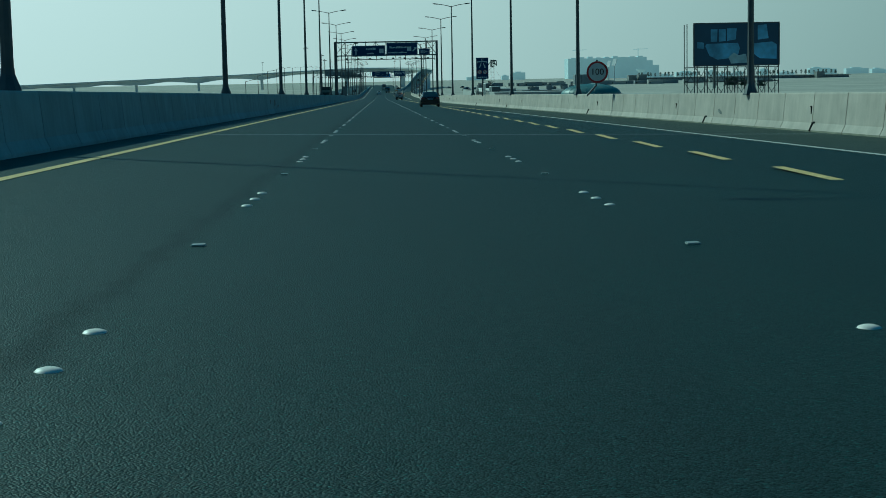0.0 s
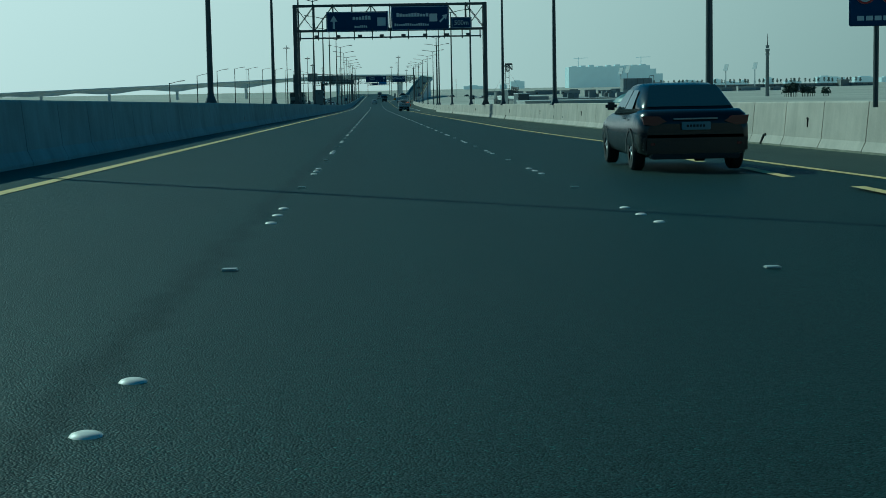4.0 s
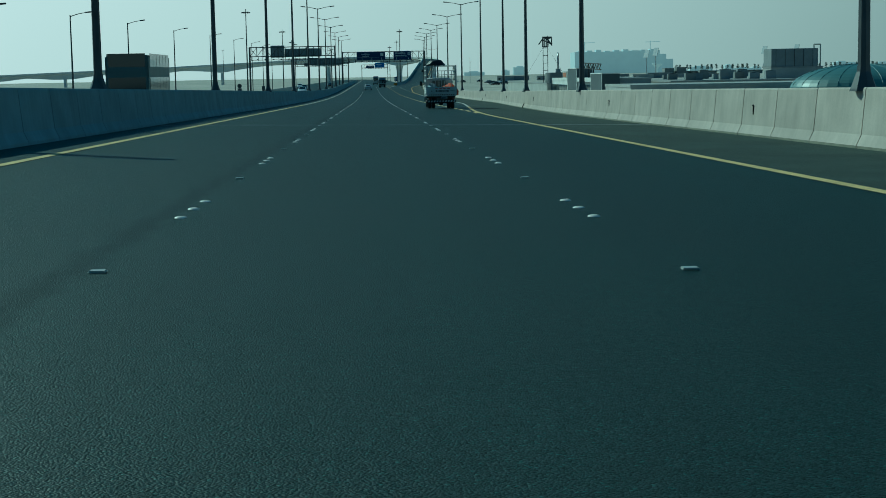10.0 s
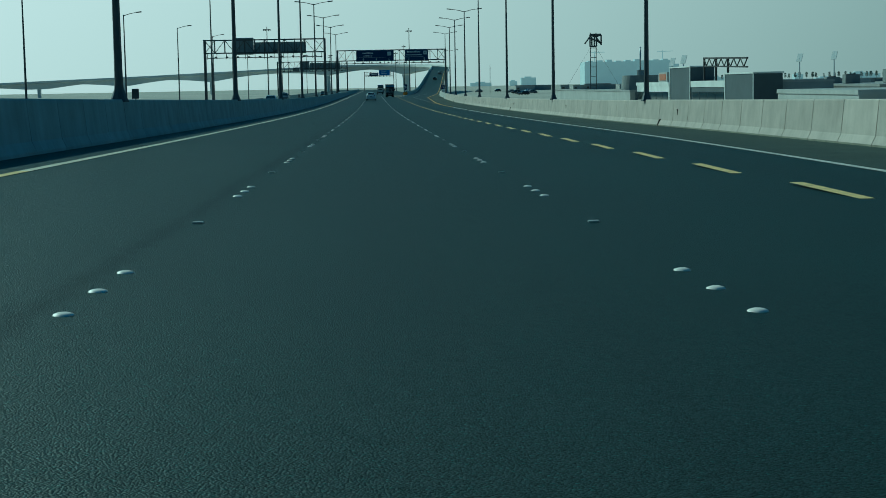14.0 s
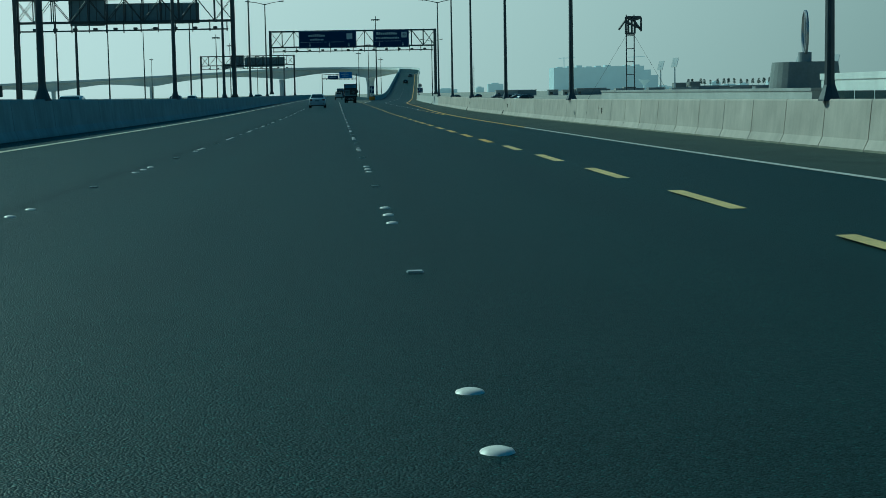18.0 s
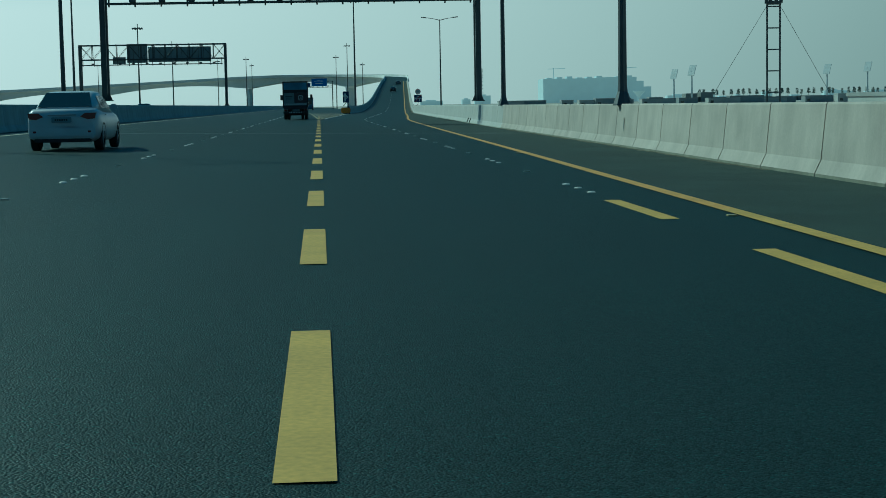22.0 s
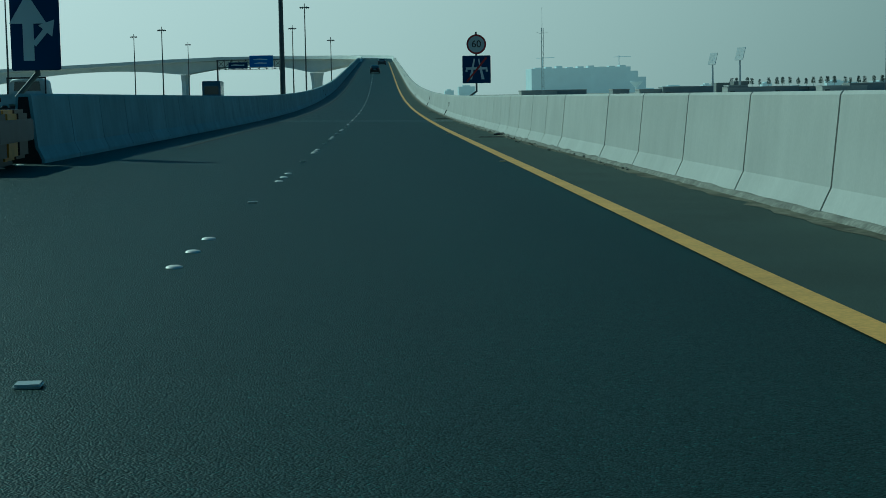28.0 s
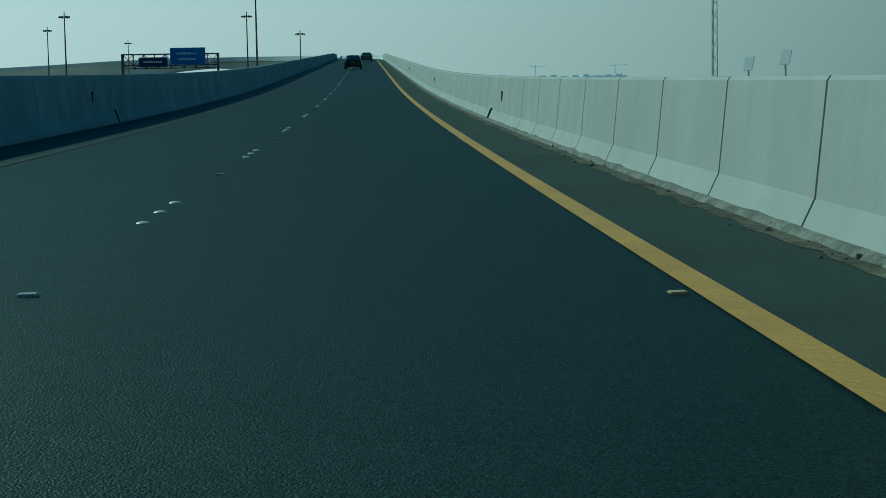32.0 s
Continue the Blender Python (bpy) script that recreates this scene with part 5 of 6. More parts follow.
M_BUSGREEN = mat("dark_green_board", (0.03, 0.055, 0.045), 0.6, grain=0.1, scale=4)
t = thing("cage_lorry", (10.15, 420.0, zr(10.1, 420.7)), "white light lorry with an open cage bed carrying an orange tarpaulin", "lorry", rz=0.0)
CAGE_BAR = mesh("upright_bar", box(B(), -0.012, 0.012, -0.012, 0.012, 0.45, 1.95), M_CAGE)
W2 = 1.0
bed0, bed1, zbed = 0.0, 4.3, 0.92
part("bed_floor", box(B(), -W2, W2, bed0, bed1, zbed - 0.08, zbed, 0.01), M_TRUCKWHITE, t)
for y in (0.5, 1.4, 2.3, 3.2, 4.0):
    part("cross_beam", box(B(), -W2 + 0.05, W2 - 0.05, y - 0.05, y + 0.05, zbed - 0.2, zbed - 0.08), M_TRIM, t)
for s in (-0.38, 0.38):
    part("chassis_rail", box(B(), s - 0.05, s + 0.05, 0.1, 5.6, 0.55, 0.74), M_TRIM, t)
tail = part("tailgate", box(B(), -W2, W2, -0.03, 0.02, zbed - 0.05, zbed + 0.5, 0.012), M_TRUCKWHITE, t, "worn white tailgate with bold dark lettering")
b = B()
for i in range(10):
    box(b, -0.4 + i * 0.095, -0.4 + i * 0.095 + (0.03 if i in (1, 6, 9) else 0.072), -0.045, -0.03, zbed + 0.21, zbed + 0.325, 0.006)
for i in range(6):
    box(b, 0.6 + i * 0.05, 0.635 + i * 0.05, -0.036, -0.03, zbed + 0.25, zbed + 0.29)
part("lettering", b, M_BLACK, tail, "bold dark bars in place of the maker's name")
part("emblem", poly([(-0.72, zbed + 0.22), (-0.66, zbed + 0.31), (-0.60, zbed + 0.22), (-0.66, zbed + 0.25)], -0.045), M_BLACK, tail)
for i in range(4):
    x = -0.42 + i * 0.27
    part("reflector", poly([(x, zbed + 0.40), (x + 0.16, zbed + 0.40), (x + 0.16, zbed + 0.455), (x, zbed + 0.455)], -0.045), M_STRIPE, tail)
b = B()
for i in range(12):
    x = -0.9 + i * 0.15
    v = [b.verts.new((xx, -0.036, zz)) for xx, zz in ((x, zbed - 0.02), (x + 0.07, zbed - 0.02), (x + 0.12, zbed + 0.04), (x + 0.05, zbed + 0.04))]
    b.faces.new(v)
part("stripe", b, M_TRIM, tail)
for s in (-1, 1):
    sb = part("side_board", box(B(), s * W2 - 0.025, s * W2 + 0.025, bed0 + 0.03, bed1, zbed, zbed + 0.45, 0.01), M_TRUCKWHITE, t)
    for z in (0.12, 0.25, 0.38):
        part("rib", box(B(), s * (W2 + 0.03) - 0.01, s * (W2 + 0.03) + 0.01, bed0 + 0.05, bed1 - 0.05, zbed + z - 0.025, zbed + z + 0.025, 0.006), M_TRUCKWHITE, sb)
    side = part("cage_side", box(B(), s * W2 - 0.022, s * W2 + 0.022, bed0, bed1, zbed + 0.45, zbed + 0.51), M_CAGE, t, "welded grid of pale steel bars")
    for z in (0.60, 0.95, 1.0, 1.32, 1.65, 1.94):
        part("cross_bar", box(B(), s * W2 - 0.022, s * W2 + 0.022, bed0, bed1, zbed + z - 0.03, zbed + z + 0.03), M_CAGE, side)
    for i in range(int((bed1 - bed0) / 0.155)):
        y = bed0 + 0.05 + i * 0.155
        o = new("upright_bar", CAGE_BAR)
        o.parent = side
        o.matrix_local = Matrix.Translation((s * W2, y, zbed))
    part("corner_post", box(B(), s * W2 - 0.035, s * W2 + 0.035, bed0 - 0.02, bed0 + 0.05, zbed, zbed + 2.0, 0.008), M_CAGE, t)
    part("mudguard", box(B(), s * 0.93 - 0.02, s * 0.93 + 0.02, 1.85, 1.9, 0.42, 0.85), M_CAGE, t)
    rail = part("side_guard", box(B(), s * 0.93 - 0.02, s * 0.93 + 0.02, 2.0, 3.6, 0.42, 0.54, 0.01), M_LETTER, t)
    b = B()
    for i in range(8):
        box(b, s * 0.95 - 0.003, s * 0.95 + 0.006, 2.03 + i * 0.2, 2.13 + i * 0.2, 0.43, 0.53)
    part("stripe", b, M_STRIPE, rail)
    for y, off in ((1.1, 0.78), (4.75, 0.78)):
        wheel(t, s * off, y, 0.40, 0.24, 0.58, 6)
    wheel(t, s * 0.52, 1.1, 0.40, 0.22, 0.58, 6)
    part("mirror", box(B(), s * 1.2 - 0.07, s * 1.2 + 0.07, 5.35, 5.41, 1.5, 1.84, 0.03), M_TRIM, t)
    part("mirror_arm", tube(B(), (s * 0.95, 5.4, 1.6), (s * 1.18, 5.38, 1.65), 0.018), M_TRIM, t)
    part("tail_light", box(B(), s * 0.8 - 0.1, s * 0.8 + 0.1, 0.02, 0.1, 0.62, 0.69, 0.02), M_TAIL, t)
gate = part("rear_gate", box(B(), -W2, W2, 0.0, 0.035, zbed + 0.5, zbed + 0.545), M_CAGE, t, "open rear gate of steel bars")
for x in (-0.62, -0.4, -0.16, 0.0, 0.22, 0.45, 0.7):
    part("upright_bar", box(B(), x - 0.018, x + 0.018, 0.002, 0.033, zbed + 0.54, zbed + 1.62), M_CAGE, gate)
for z in (1.05, 1.35, 1.62):
    part("cross_bar", box(B(), -W2, W2, 0.0, 0.035, zbed + z - 0.02, zbed + z + 0.02), M_CAGE, gate)
b = B()
for y in (0.3, 1.5, 2.7, 3.9):
    box(b, -W2, W2, y - 0.02, y + 0.02, zbed + 1.92, zbed + 1.97)
for x in (-0.5, 0, 0.5):
    box(b, x - 0.02, x + 0.02, bed0, bed1, zbed + 1.97, zbed + 2.01)
part("cage_roof", b, M_CAGE, t)
part("head_board", box(B(), -W2, W2, bed1 - 0.05, bed1, zbed, zbed + 0.62, 0.01), M_BUSGREEN, t, "dark green head board")
M_WOOD = mat("weathered_slats", (0.5, 0.5, 0.47), 0.8, grain=0.2, scale=12, stain=0.3, stain_scale=2, vary=0.25)
SLAT = mesh("slat", box(B(), -0.012, 0.012, 0, 1.2, -0.042, 0.042, 0.004), M_WOOD)
panel = part("slat_panel", box(B(), 0.952, 0.962, 0.55, 3.0, zbed + 0.5, zbed + 1.75), M_WOOD, t, "panel of weathered wooden slats inside the cage")
for row in range(13):
    for col in (0, 1):
        o = new("slat", SLAT)
        o.parent = panel
        o.matrix_local = Matrix.Translation((0.938 - 0.006 * ((row + col) % 2), 0.56 + col * 1.22, zbed + 0.56 + row * 0.095))


def heap(cx, cy, z, rx, ry, rz, seed):
    b = B()
    bmesh.ops.create_icosphere(b, subdivisions=3, radius=1)
    for v in b.verts:
        k = 1 + 0.3 * noise.noise(v.co * 1.6 + Vector((seed, 0, 0))) + 0.1 * noise.noise(v.co * 4.5 + Vector((0, seed, 0)))
        v.co = Vector((cx + v.co.x * rx * k, cy + v.co.y * ry * k, z + max(-0.1, v.co.z) * rz * k))
    for f in b.faces:
        f.smooth = True
    return b


tagged(part("tarpaulin", heap(10.72, 421.5, zr(10.5, 422) + zbed + 0.06, 0.66, 1.3, 0.68, 11.0), M_TARP), "orange-red tarpaulin sheet over a load in the lorry bed", "tarpaulin")
tagged(part("covered_load", heap(9.58, 421.6, zr(9.6, 422) + zbed + 0.06, 0.46, 1.3, 0.7, 8.0), M_SACK), "blue-grey sheet drawn over a load in the lorry bed", "load")
tagged(part("rolled_cover", heap(9.82, 420.9, zr(10, 421) + zbed + 2.02, 0.62, 0.5, 0.36, 5.0), M_BLACK), "dark rolled cover lying on the cage roof", "cover")
part("bumper", box(B(), -0.98, 0.98, -0.08, -0.02, 0.42, 0.58, 0.01), M_TRIM, t)
b = B()
for i in range(10):
    x = -0.92 + i * 0.19
    v = [b.verts.new((xx, -0.084, zz)) for xx, zz in ((x, 0.45), (x + 0.08, 0.45), (x + 0.13, 0.55), (x + 0.05, 0.55))]
    b.faces.new(v)
part("bumper_stripe", b, M_LETTER, t)
p = part("licence_plate", box(B(), -0.02, 0.38, -0.09, -0.07, 0.66, 0.84, 0.008), M_PLATE, t)
part("lettering", bars(B(), 0.04, 0.32, -0.091, 0.68, 0.76, 4), M_BLACK, p)
part("cab", loft(B(), [(y, ring_cab(wb, wt, z0, z1)) for y, wb, wt, z0, z1 in ((4.4, 1.0, 0.90, 0.62, 2.0), (4.6, 1.02, 0.91, 0.5, 2.08), (5.3, 1.02, 0.90, 0.45, 2.06), (5.85, 1.0, 0.86, 0.42, 1.75), (6.02, 0.96, 0.92, 0.45, 1.1))]), M_TRUCKWHITE, t)
for s in (-1, 1):
    pts = [(s * 0.985, 4.75, 1.32), (s * 0.985, 5.72, 1.28), (s * 0.925, 5.45, 1.86), (s * 0.925, 4.78, 1.86)]
    part("side_window", quad(pts if s > 0 else pts[::-1]), M_GLASS, t)
    part("door_handle", box(B(), s * 1.01 - 0.015, s * 1.01 + 0.015, 4.72, 4.85, 1.1, 1.16), M_TRIM, t)
part("cab_rear_window", quad([(-0.5, 4.385, 1.5), (0.5, 4.385, 1.5), (0.48, 4.39, 1.88), (-0.48, 4.39, 1.88)]), M_GLASS, t)
part("axle", tube(B(), (-0.7, 1.1, 0.4), (0.7, 1.1, 0.4), 0.07), M_TRIM, t)
part("differential", tube(B(), (-0.12, 1.1, 0.4), (0.12, 1.1, 0.4), 0.17, 0.17, 12), M_TRIM, t)
part("fuel_tank", box(B(), 0.45, 0.88, 2.6, 3.4, 0.42, 0.78, 0.06), M_TRIM, t)


# ---- box lorry ----
M_BOXSIDE = mat("pale_green_box_panel", (0.20, 0.255, 0.26), 0.55, grain=0.1, scale=2, stain=0.2, stain_scale=0.8)
M_MAROON = mat("dark_maroon_panel", (0.045, 0.03, 0.035), 0.5, grain=0.1, scale=3)
t = thing("box_lorry", (9.1, 802.0, zr(9.1, 802)), "box lorry with a printed roller door and a dark round emblem", "lorry")
part("cargo_box", box(B(), -1.0, 1.0, 0, 5.0, 1.0, 3.05, 0.03), M_BOXSIDE, t)
b = B()
for x0, x1, z0, z1 in ((-1.02, -0.93, 0.98, 3.07), (0.93, 1.02, 0.98, 3.07), (-1.02, 1.02, 2.99, 3.07), (-1.02, 1.02, 0.96, 1.06)):
    box(b, x0, x1, -0.03, 0.04, z0, z1)
part("rear_frame", b, M_TRIM, t)
part("picture_panel", box(B(), -0.92, 0.92, -0.014, 0.0, 2.42, 2.95), M_POSTER2, t, "blue printed sky panel")
part("dark_panel", box(B(), -0.92, 0.92, -0.012, 0.0, 2.16, 2.41), M_TRIM, t)
p = part("pale_panel", box(B(), -0.92, -0.1, -0.014, 0.0, 1.35, 2.15), M_BOXSIDE, t)
part("lettering", bars(bars(B(), -0.8, -0.25, -0.016, 1.82, 1.9, 7), -0.75, -0.3, -0.016, 1.65, 1.71, 6), M_TRIM, p)
p = part("maroon_panel", box(B(), -0.09, 0.92, -0.014, 0.0, 1.35, 2.15), M_MAROON, t)
part("emblem", ring(B(), 0.42, 1.76, 0.17, 0.21, -0.03), M_LETTER, p)
part("emblem_shape", poly([(0.32, 1.66), (0.52, 1.66), (0.5, 1.8), (0.43, 1.9), (0.38, 1.78)], -0.028), M_BOXSIDE, p)
b = B()
for i in range(12):
    x = -0.92 + i * 0.155
    v = [b.verts.new((xx, -0.018, zz)) for xx, zz in ((x, 1.2), (x + 0.07, 1.2), (x + 0.1, 1.3), (x + 0.03, 1.3))]
    b.faces.new(v)
part("hazard_stripe", b, M_LETTER, t)
part("tail_lift", box(B(), -0.95, 0.95, -0.10, 0.0, 0.85, 1.15, 0.02), M_TRIM, t)
part("bumper", box(B(), -1.0, 1.0, -0.12, -0.04, 0.5, 0.68, 0.02), M_TRIM, t)
b = B()
for i in range(8):
    box(b, -0.5 + i * 0.13, -0.43 + i * 0.13, -0.13, -0.121, 0.55, 0.64)
part("bumper_stripe", b, M_LETTER, t)
p = part("licence_plate", box(B(), -0.2, 0.2, -0.13, -0.11, 0.72, 0.84), M_PLATE, t)
part("lettering", bars(B(), -0.15, 0.15, -0.131, 0.75, 0.81, 5), M_BLACK, p)
for s in (-1, 1):
    part("chassis_rail", box(B(), s * 0.4 - 0.05, s * 0.4 + 0.05, 0, 6.2, 0.6, 0.85), M_TRIM, t)
    part("tail_light", box(B(), s * 0.82 - 0.12, s * 0.82 + 0.12, -0.14, -0.1, 0.74, 0.84, 0.02), M_TAIL, t)
    wheel(t, s * 0.82, 1.3, 0.42, 0.25, 0.58, 6)
    wheel(t, s * 0.55, 1.3, 0.42, 0.22, 0.58, 6)
    wheel(t, s * 0.84, 5.5, 0.42, 0.25, 0.58, 6)
    part("mirror", box(B(), s * 1.25 - 0.1, s * 1.25 + 0.1, 5.9, 5.97, 1.6, 2.05, 0.02), M_TRIM, t)
    part("mirror_arm", tube(B(), (s * 0.9, 5.95, 1.7), (s * 1.2, 5.93, 1.75), 0.02), M_TRIM, t)
part("cab", loft(B(), [(y, ring_cab(wb, wt, z0, z1)) for y, wb, wt, z0, z1 in ((5.1, 0.93, 0.86, 0.6, 2.2), (5.3, 0.95, 0.86, 0.5, 2.28), (6.0, 0.95, 0.85, 0.45, 2.2), (6.6, 0.93, 0.82, 0.45, 1.6), (6.75, 0.9, 0.85, 0.45, 1.0))]), M_TRUCKWHITE, t)
part("axle", tube(B(), (-0.8, 1.3, 0.42), (0.8, 1.3, 0.42), 0.08), M_TRIM, t)

# ---- pickup on the main road ----
t = thing("pickup_lorry", onroad(7.4, 945.0), "white double-cab pickup lorry with a flat bed on the main road", "pickup")
part("bed", box(B(), -0.95, 0.95, 0, 2.3, 0.8, 1.25, 0.03), M_TRUCKWHITE, t)
part("tailgate", box(B(), -0.93, 0.93, -0.03, 0.0, 0.8, 1.25, 0.01), M_TRUCKWHITE, t)
part("cab", loft(B(), [(y, ring_cab(wb, wt, z0, z1)) for y, wb, wt, z0, z1 in ((2.3, 0.88, 0.8, 0.5, 1.9), (2.5, 0.9, 0.8, 0.45, 1.98), (4.0, 0.9, 0.79, 0.45, 1.95), (4.7, 0.88, 0.74, 0.45, 1.5), (5.0, 0.85, 0.8, 0.45, 1.0))]), M_TRUCKWHITE, t)
part("rear_window", quad([(-0.6, 2.28, 1.4), (0.6, 2.28, 1.4), (0.56, 2.29, 1.82), (-0.56, 2.29, 1.82)]), M_GLASS, t)
part("bumper", box(B(), -0.85, 0.85, -0.08, 0.0, 0.5, 0.66, 0.02), M_TRIM, t)
part("chassis_rail", box(B(), -0.4, 0.4, 0.05, 4.6, 0.5, 0.72), M_TRIM, t)
b = B()
for s in (-1, 1):
    box(b, s * 0.85 - 0.03, s * 0.85 + 0.03, 2.1, 2.2, 1.25, 2.0)
box(b, -0.88, 0.88, 2.1, 2.2, 1.95, 2.02)
part("roll_bar", b, M_TRIM, t)
for s in (-1, 1):
    part("tail_light", box(B(), s * 0.84 - 0.08, s * 0.84 + 0.08, -0.05, 0.0, 0.9, 1.1, 0.02), M_TAIL, t)
    for y in (0.9, 4.1):
        wheel(t, s * 0.8, y, 0.38, 0.24)


# ---- coaches ----
def coach(name, at, rz, material, label, length=9.5, height=3.3, decks=1):
    t = thing(name, at, label, "bus", rz=rz)
    part("body", box(B(), -1.22, 1.22, 0, length, 0.4, height, 0.08), material, t)
    part("skirt", box(B(), -1.2, 1.2, 0.05, length - 0.05, 0.28, 0.4), M_TRIM, t)
    for d in range(decks):
        z0, z1 = (1.35, 2.15) if d == 0 else (2.75, 3.5)
        if decks == 1:
            z0, z1 = 1.5, 2.6
        for s in (-1, 1):
            n = 6
            for i in range(n):
                y0 = 0.5 + i * (length - 1.0) / n
                part("side_window", box(B(), s * 1.225 - 0.006, s * 1.225 + 0.006, y0, y0 + (length - 1) / n - 0.12, z0, z1, 0.004), M_GLASS, t)
        part("rear_window", box(B(), -0.95, 0.95, -0.01, 0.0, z0, z1), M_GLASS, t)
        part("front_window", box(B(), -1.05, 1.05, length, length + 0.01, z0 - (0.5 if d == 0 else 0), z1), M_GLASS, t)
    for s in (-1, 1):
        part("tail_light", box(B(), s * 1.02 - 0.1, s * 1.02 + 0.1, -0.02, 0.0, 0.7, 1.1), M_TAIL, t)
        for y in (1.9, length - 2.2):
            wheel(t, s * 1.08, y, 0.48, 0.28)
    return t


M_BUSBLUE = mat("blue_bus_paint", (0.05, 0.12, 0.2), 0.4, grain=0.05, scale=1)
M_BUSGREY = mat("grey_green_bus_paint", (0.16, 0.19, 0.18), 0.5, grain=0.08, scale=1)
coach("coach", onroad(8.2, 1088), 0, M_BUSBLUE, "dark blue coach far ahead on the main road")
coach("double_deck_bus", (-8.4, 413, 0.12 + dip(413)), 180, M_BUSGREY, "grey double-deck bus on the oncoming carriageway", 9.5, 3.4, 2)

# ================= beyond the right barrier =================
M_PALEWALL = mat("pale_render_wall", (0.42, 0.42, 0.40), 0.85, grain=0.06, scale=1, stain=0.1, stain_scale=0.2)
M_CLAD = mat("slate_blue_cladding", (0.065, 0.085, 0.095), 0.6, grain=0.08, scale=1, stain=0.12, stain_scale=0.3)
M_FASCIA = mat("white_fascia", (0.72, 0.72, 0.69), 0.7, grain=0.05, scale=1, stain=0.1, stain_scale=0.3)
M_DARKWALL = mat("dark_grey_cladding", (0.26, 0.28, 0.285), 0.7, grain=0.08, scale=1, stain=0.1, stain_scale=0.2)
M_ROOF = mat("roof_felt", (0.33, 0.33, 0.32), 0.9, grain=0.1, scale=1, stain=0.15, stain_scale=0.2)
M_DOME = mat("green_glass_dome", (0.10, 0.19, 0.19), 0.45, grain=0.1, scale=0.5, spec=0.6)


def building(name, label, x0, x1, y0, y1, h, wall, roof=None, windows=(), parapet=0.25):
    t = thing(name, ((x0 + x1) / 2, (y0 + y1) / 2, -1.3), label, "building")
    w, d = (x1 - x0) / 2, (y1 - y0) / 2
    part("wall", box(B(), -w, w, -d, d, 0, h), wall, t)
    part("roof", box(B(), -w - 0.1, w + 0.1, -d - 0.1, d + 0.1, h, h + parapet), roof or M_ROOF, t)
    for side, u0, u1, z0, z1 in windows:
        if side == "front":
            part("window", box(B(), u0 - w, u1 - w, -d - 0.05, -d + 0.01, z0, z1), M_GLASS, t)
        else:
            part("window", box(B(), -w - 0.05, -w + 0.01, u0 - d, u1 - d, z0, z1), M_GLASS, t)
    return t


t = building("showroom", "pale low showroom with dark glass and an orange roof sign", 46.9, 57.0, 646.6, 674.0, 3.2, M_FASCIA, M_FASCIA, [("side", 0.6 + 4.6 * i, 4.9 + 4.6 * i, 0.2, 2.3) for i in range(6)] + [("front", 1 + 3 * i, 3.7 + 3 * i, 0.3, 2.3) for i in range(3)], 0.5)
part("roof_sign", box(B(), -4.9, -4.6, -11.5, -4.5, 3.7, 5.1, 0.04), M_PALEWALL, t, "pale sign board on the roof edge")
part("sign_face", box(B(), -4.96, -4.9, -10.6, -5.6, 3.95, 4.85), mat("orange_brown_print", (0.42, 0.14, 0.06), 0.5, grain=0.2, scale=2), t, "orange sign face")


def showroom_tower(y0, y1, h):
    t = building("showroom_tower", "grey slab block with white corner trims over the showroom front", 47.0, 50.2, y0, y1, h, M_CLAD, M_FASCIA, [], 0.18)
    d = (y1 - y0) / 2
    for yy in (-d, d - 0.3):
        part("corner_trim", box(B(), -1.66, -1.56, yy, yy + 0.3, 0, h, 0.01), M_FASCIA, t, "white corner trim")
    building("annexe", "low grey flat-roofed annexe behind the showroom", 50.3, 56.0, y0 + 0.5, y1 - 0.2, 3.5, M_DARKWALL)


showroom_tower(632.0, 646.4, 5.6)
t = building("showroom", "dark glass showroom with a pale roof and pipe frame", 47.1, 57.0, 611.7, 631.8, 3.0, M_CLAD, M_FASCIA, [("side", 0.6 + 4.8 * i, 5.0 + 4.8 * i, 0.2, 2.4) for i in range(4)], 0.8)
truss = part("roof_truss", box(B(), -4.5, -4.3, -18.9, 4.9, 6.5, 6.7), M_TRIM, t, "dark steel truss on the showroom roof")
truss.rotation_euler = (radians(0.9), 0, 0)
part("chord", box(B(), -4.5, -4.3, -18.9, 4.9, 5.5, 5.66), M_TRIM, truss)
for i in range(7):
    part("diagonal", tube(B(), (-4.4, -18.8 + 3.4 * i, 6.55), (-4.4, -17.1 + 3.4 * i, 5.6), 0.07, n=6), M_TRIM, truss)
    part("diagonal", tube(B(), (-4.4, -17.1 + 3.4 * i, 5.6), (-4.4, -15.4 + 3.4 * i if i < 6 else 4.8, 6.55), 0.07, n=6), M_TRIM, truss)
for yy in (4.6, -2.4, -9.0):
    part("post", box(B(), -4.52, -4.28, yy - 0.12, yy + 0.12, 3.8, 6.5), M_TRIM, truss)
showroom_tower(597.0, 611.5, 4.5)
building("long_wall", "long low pale wall beside the highway", 45.5, 46.3, 672, 775, 2.3, M_PALEWALL)
building("low_block", "long white flat-roofed ground floor building", 44.8, 82, 552, 578, 2.45, M_PALEWALL, M_PALEWALL, [("front", 1 + 4 * i, 4 + 4 * i, 0.3, 1.8) for i in range(9)], 0.4)
building("warehouse", "wide flat-roofed low warehouse", 57.2, 80, 585, 640, 2.9, M_ROOF)
t = building("sign_block", "pale block carrying a dark panelled box with a bent pipe frame", 78.5, 88.0, 600, 606, 5.0, M_PALEWALL)
part("dark_box", box(B(), -4.7, 3.9, -2.9, 2.9, 5.25, 8.5, 0.06), M_DARKWALL, t, "dark panelled box")
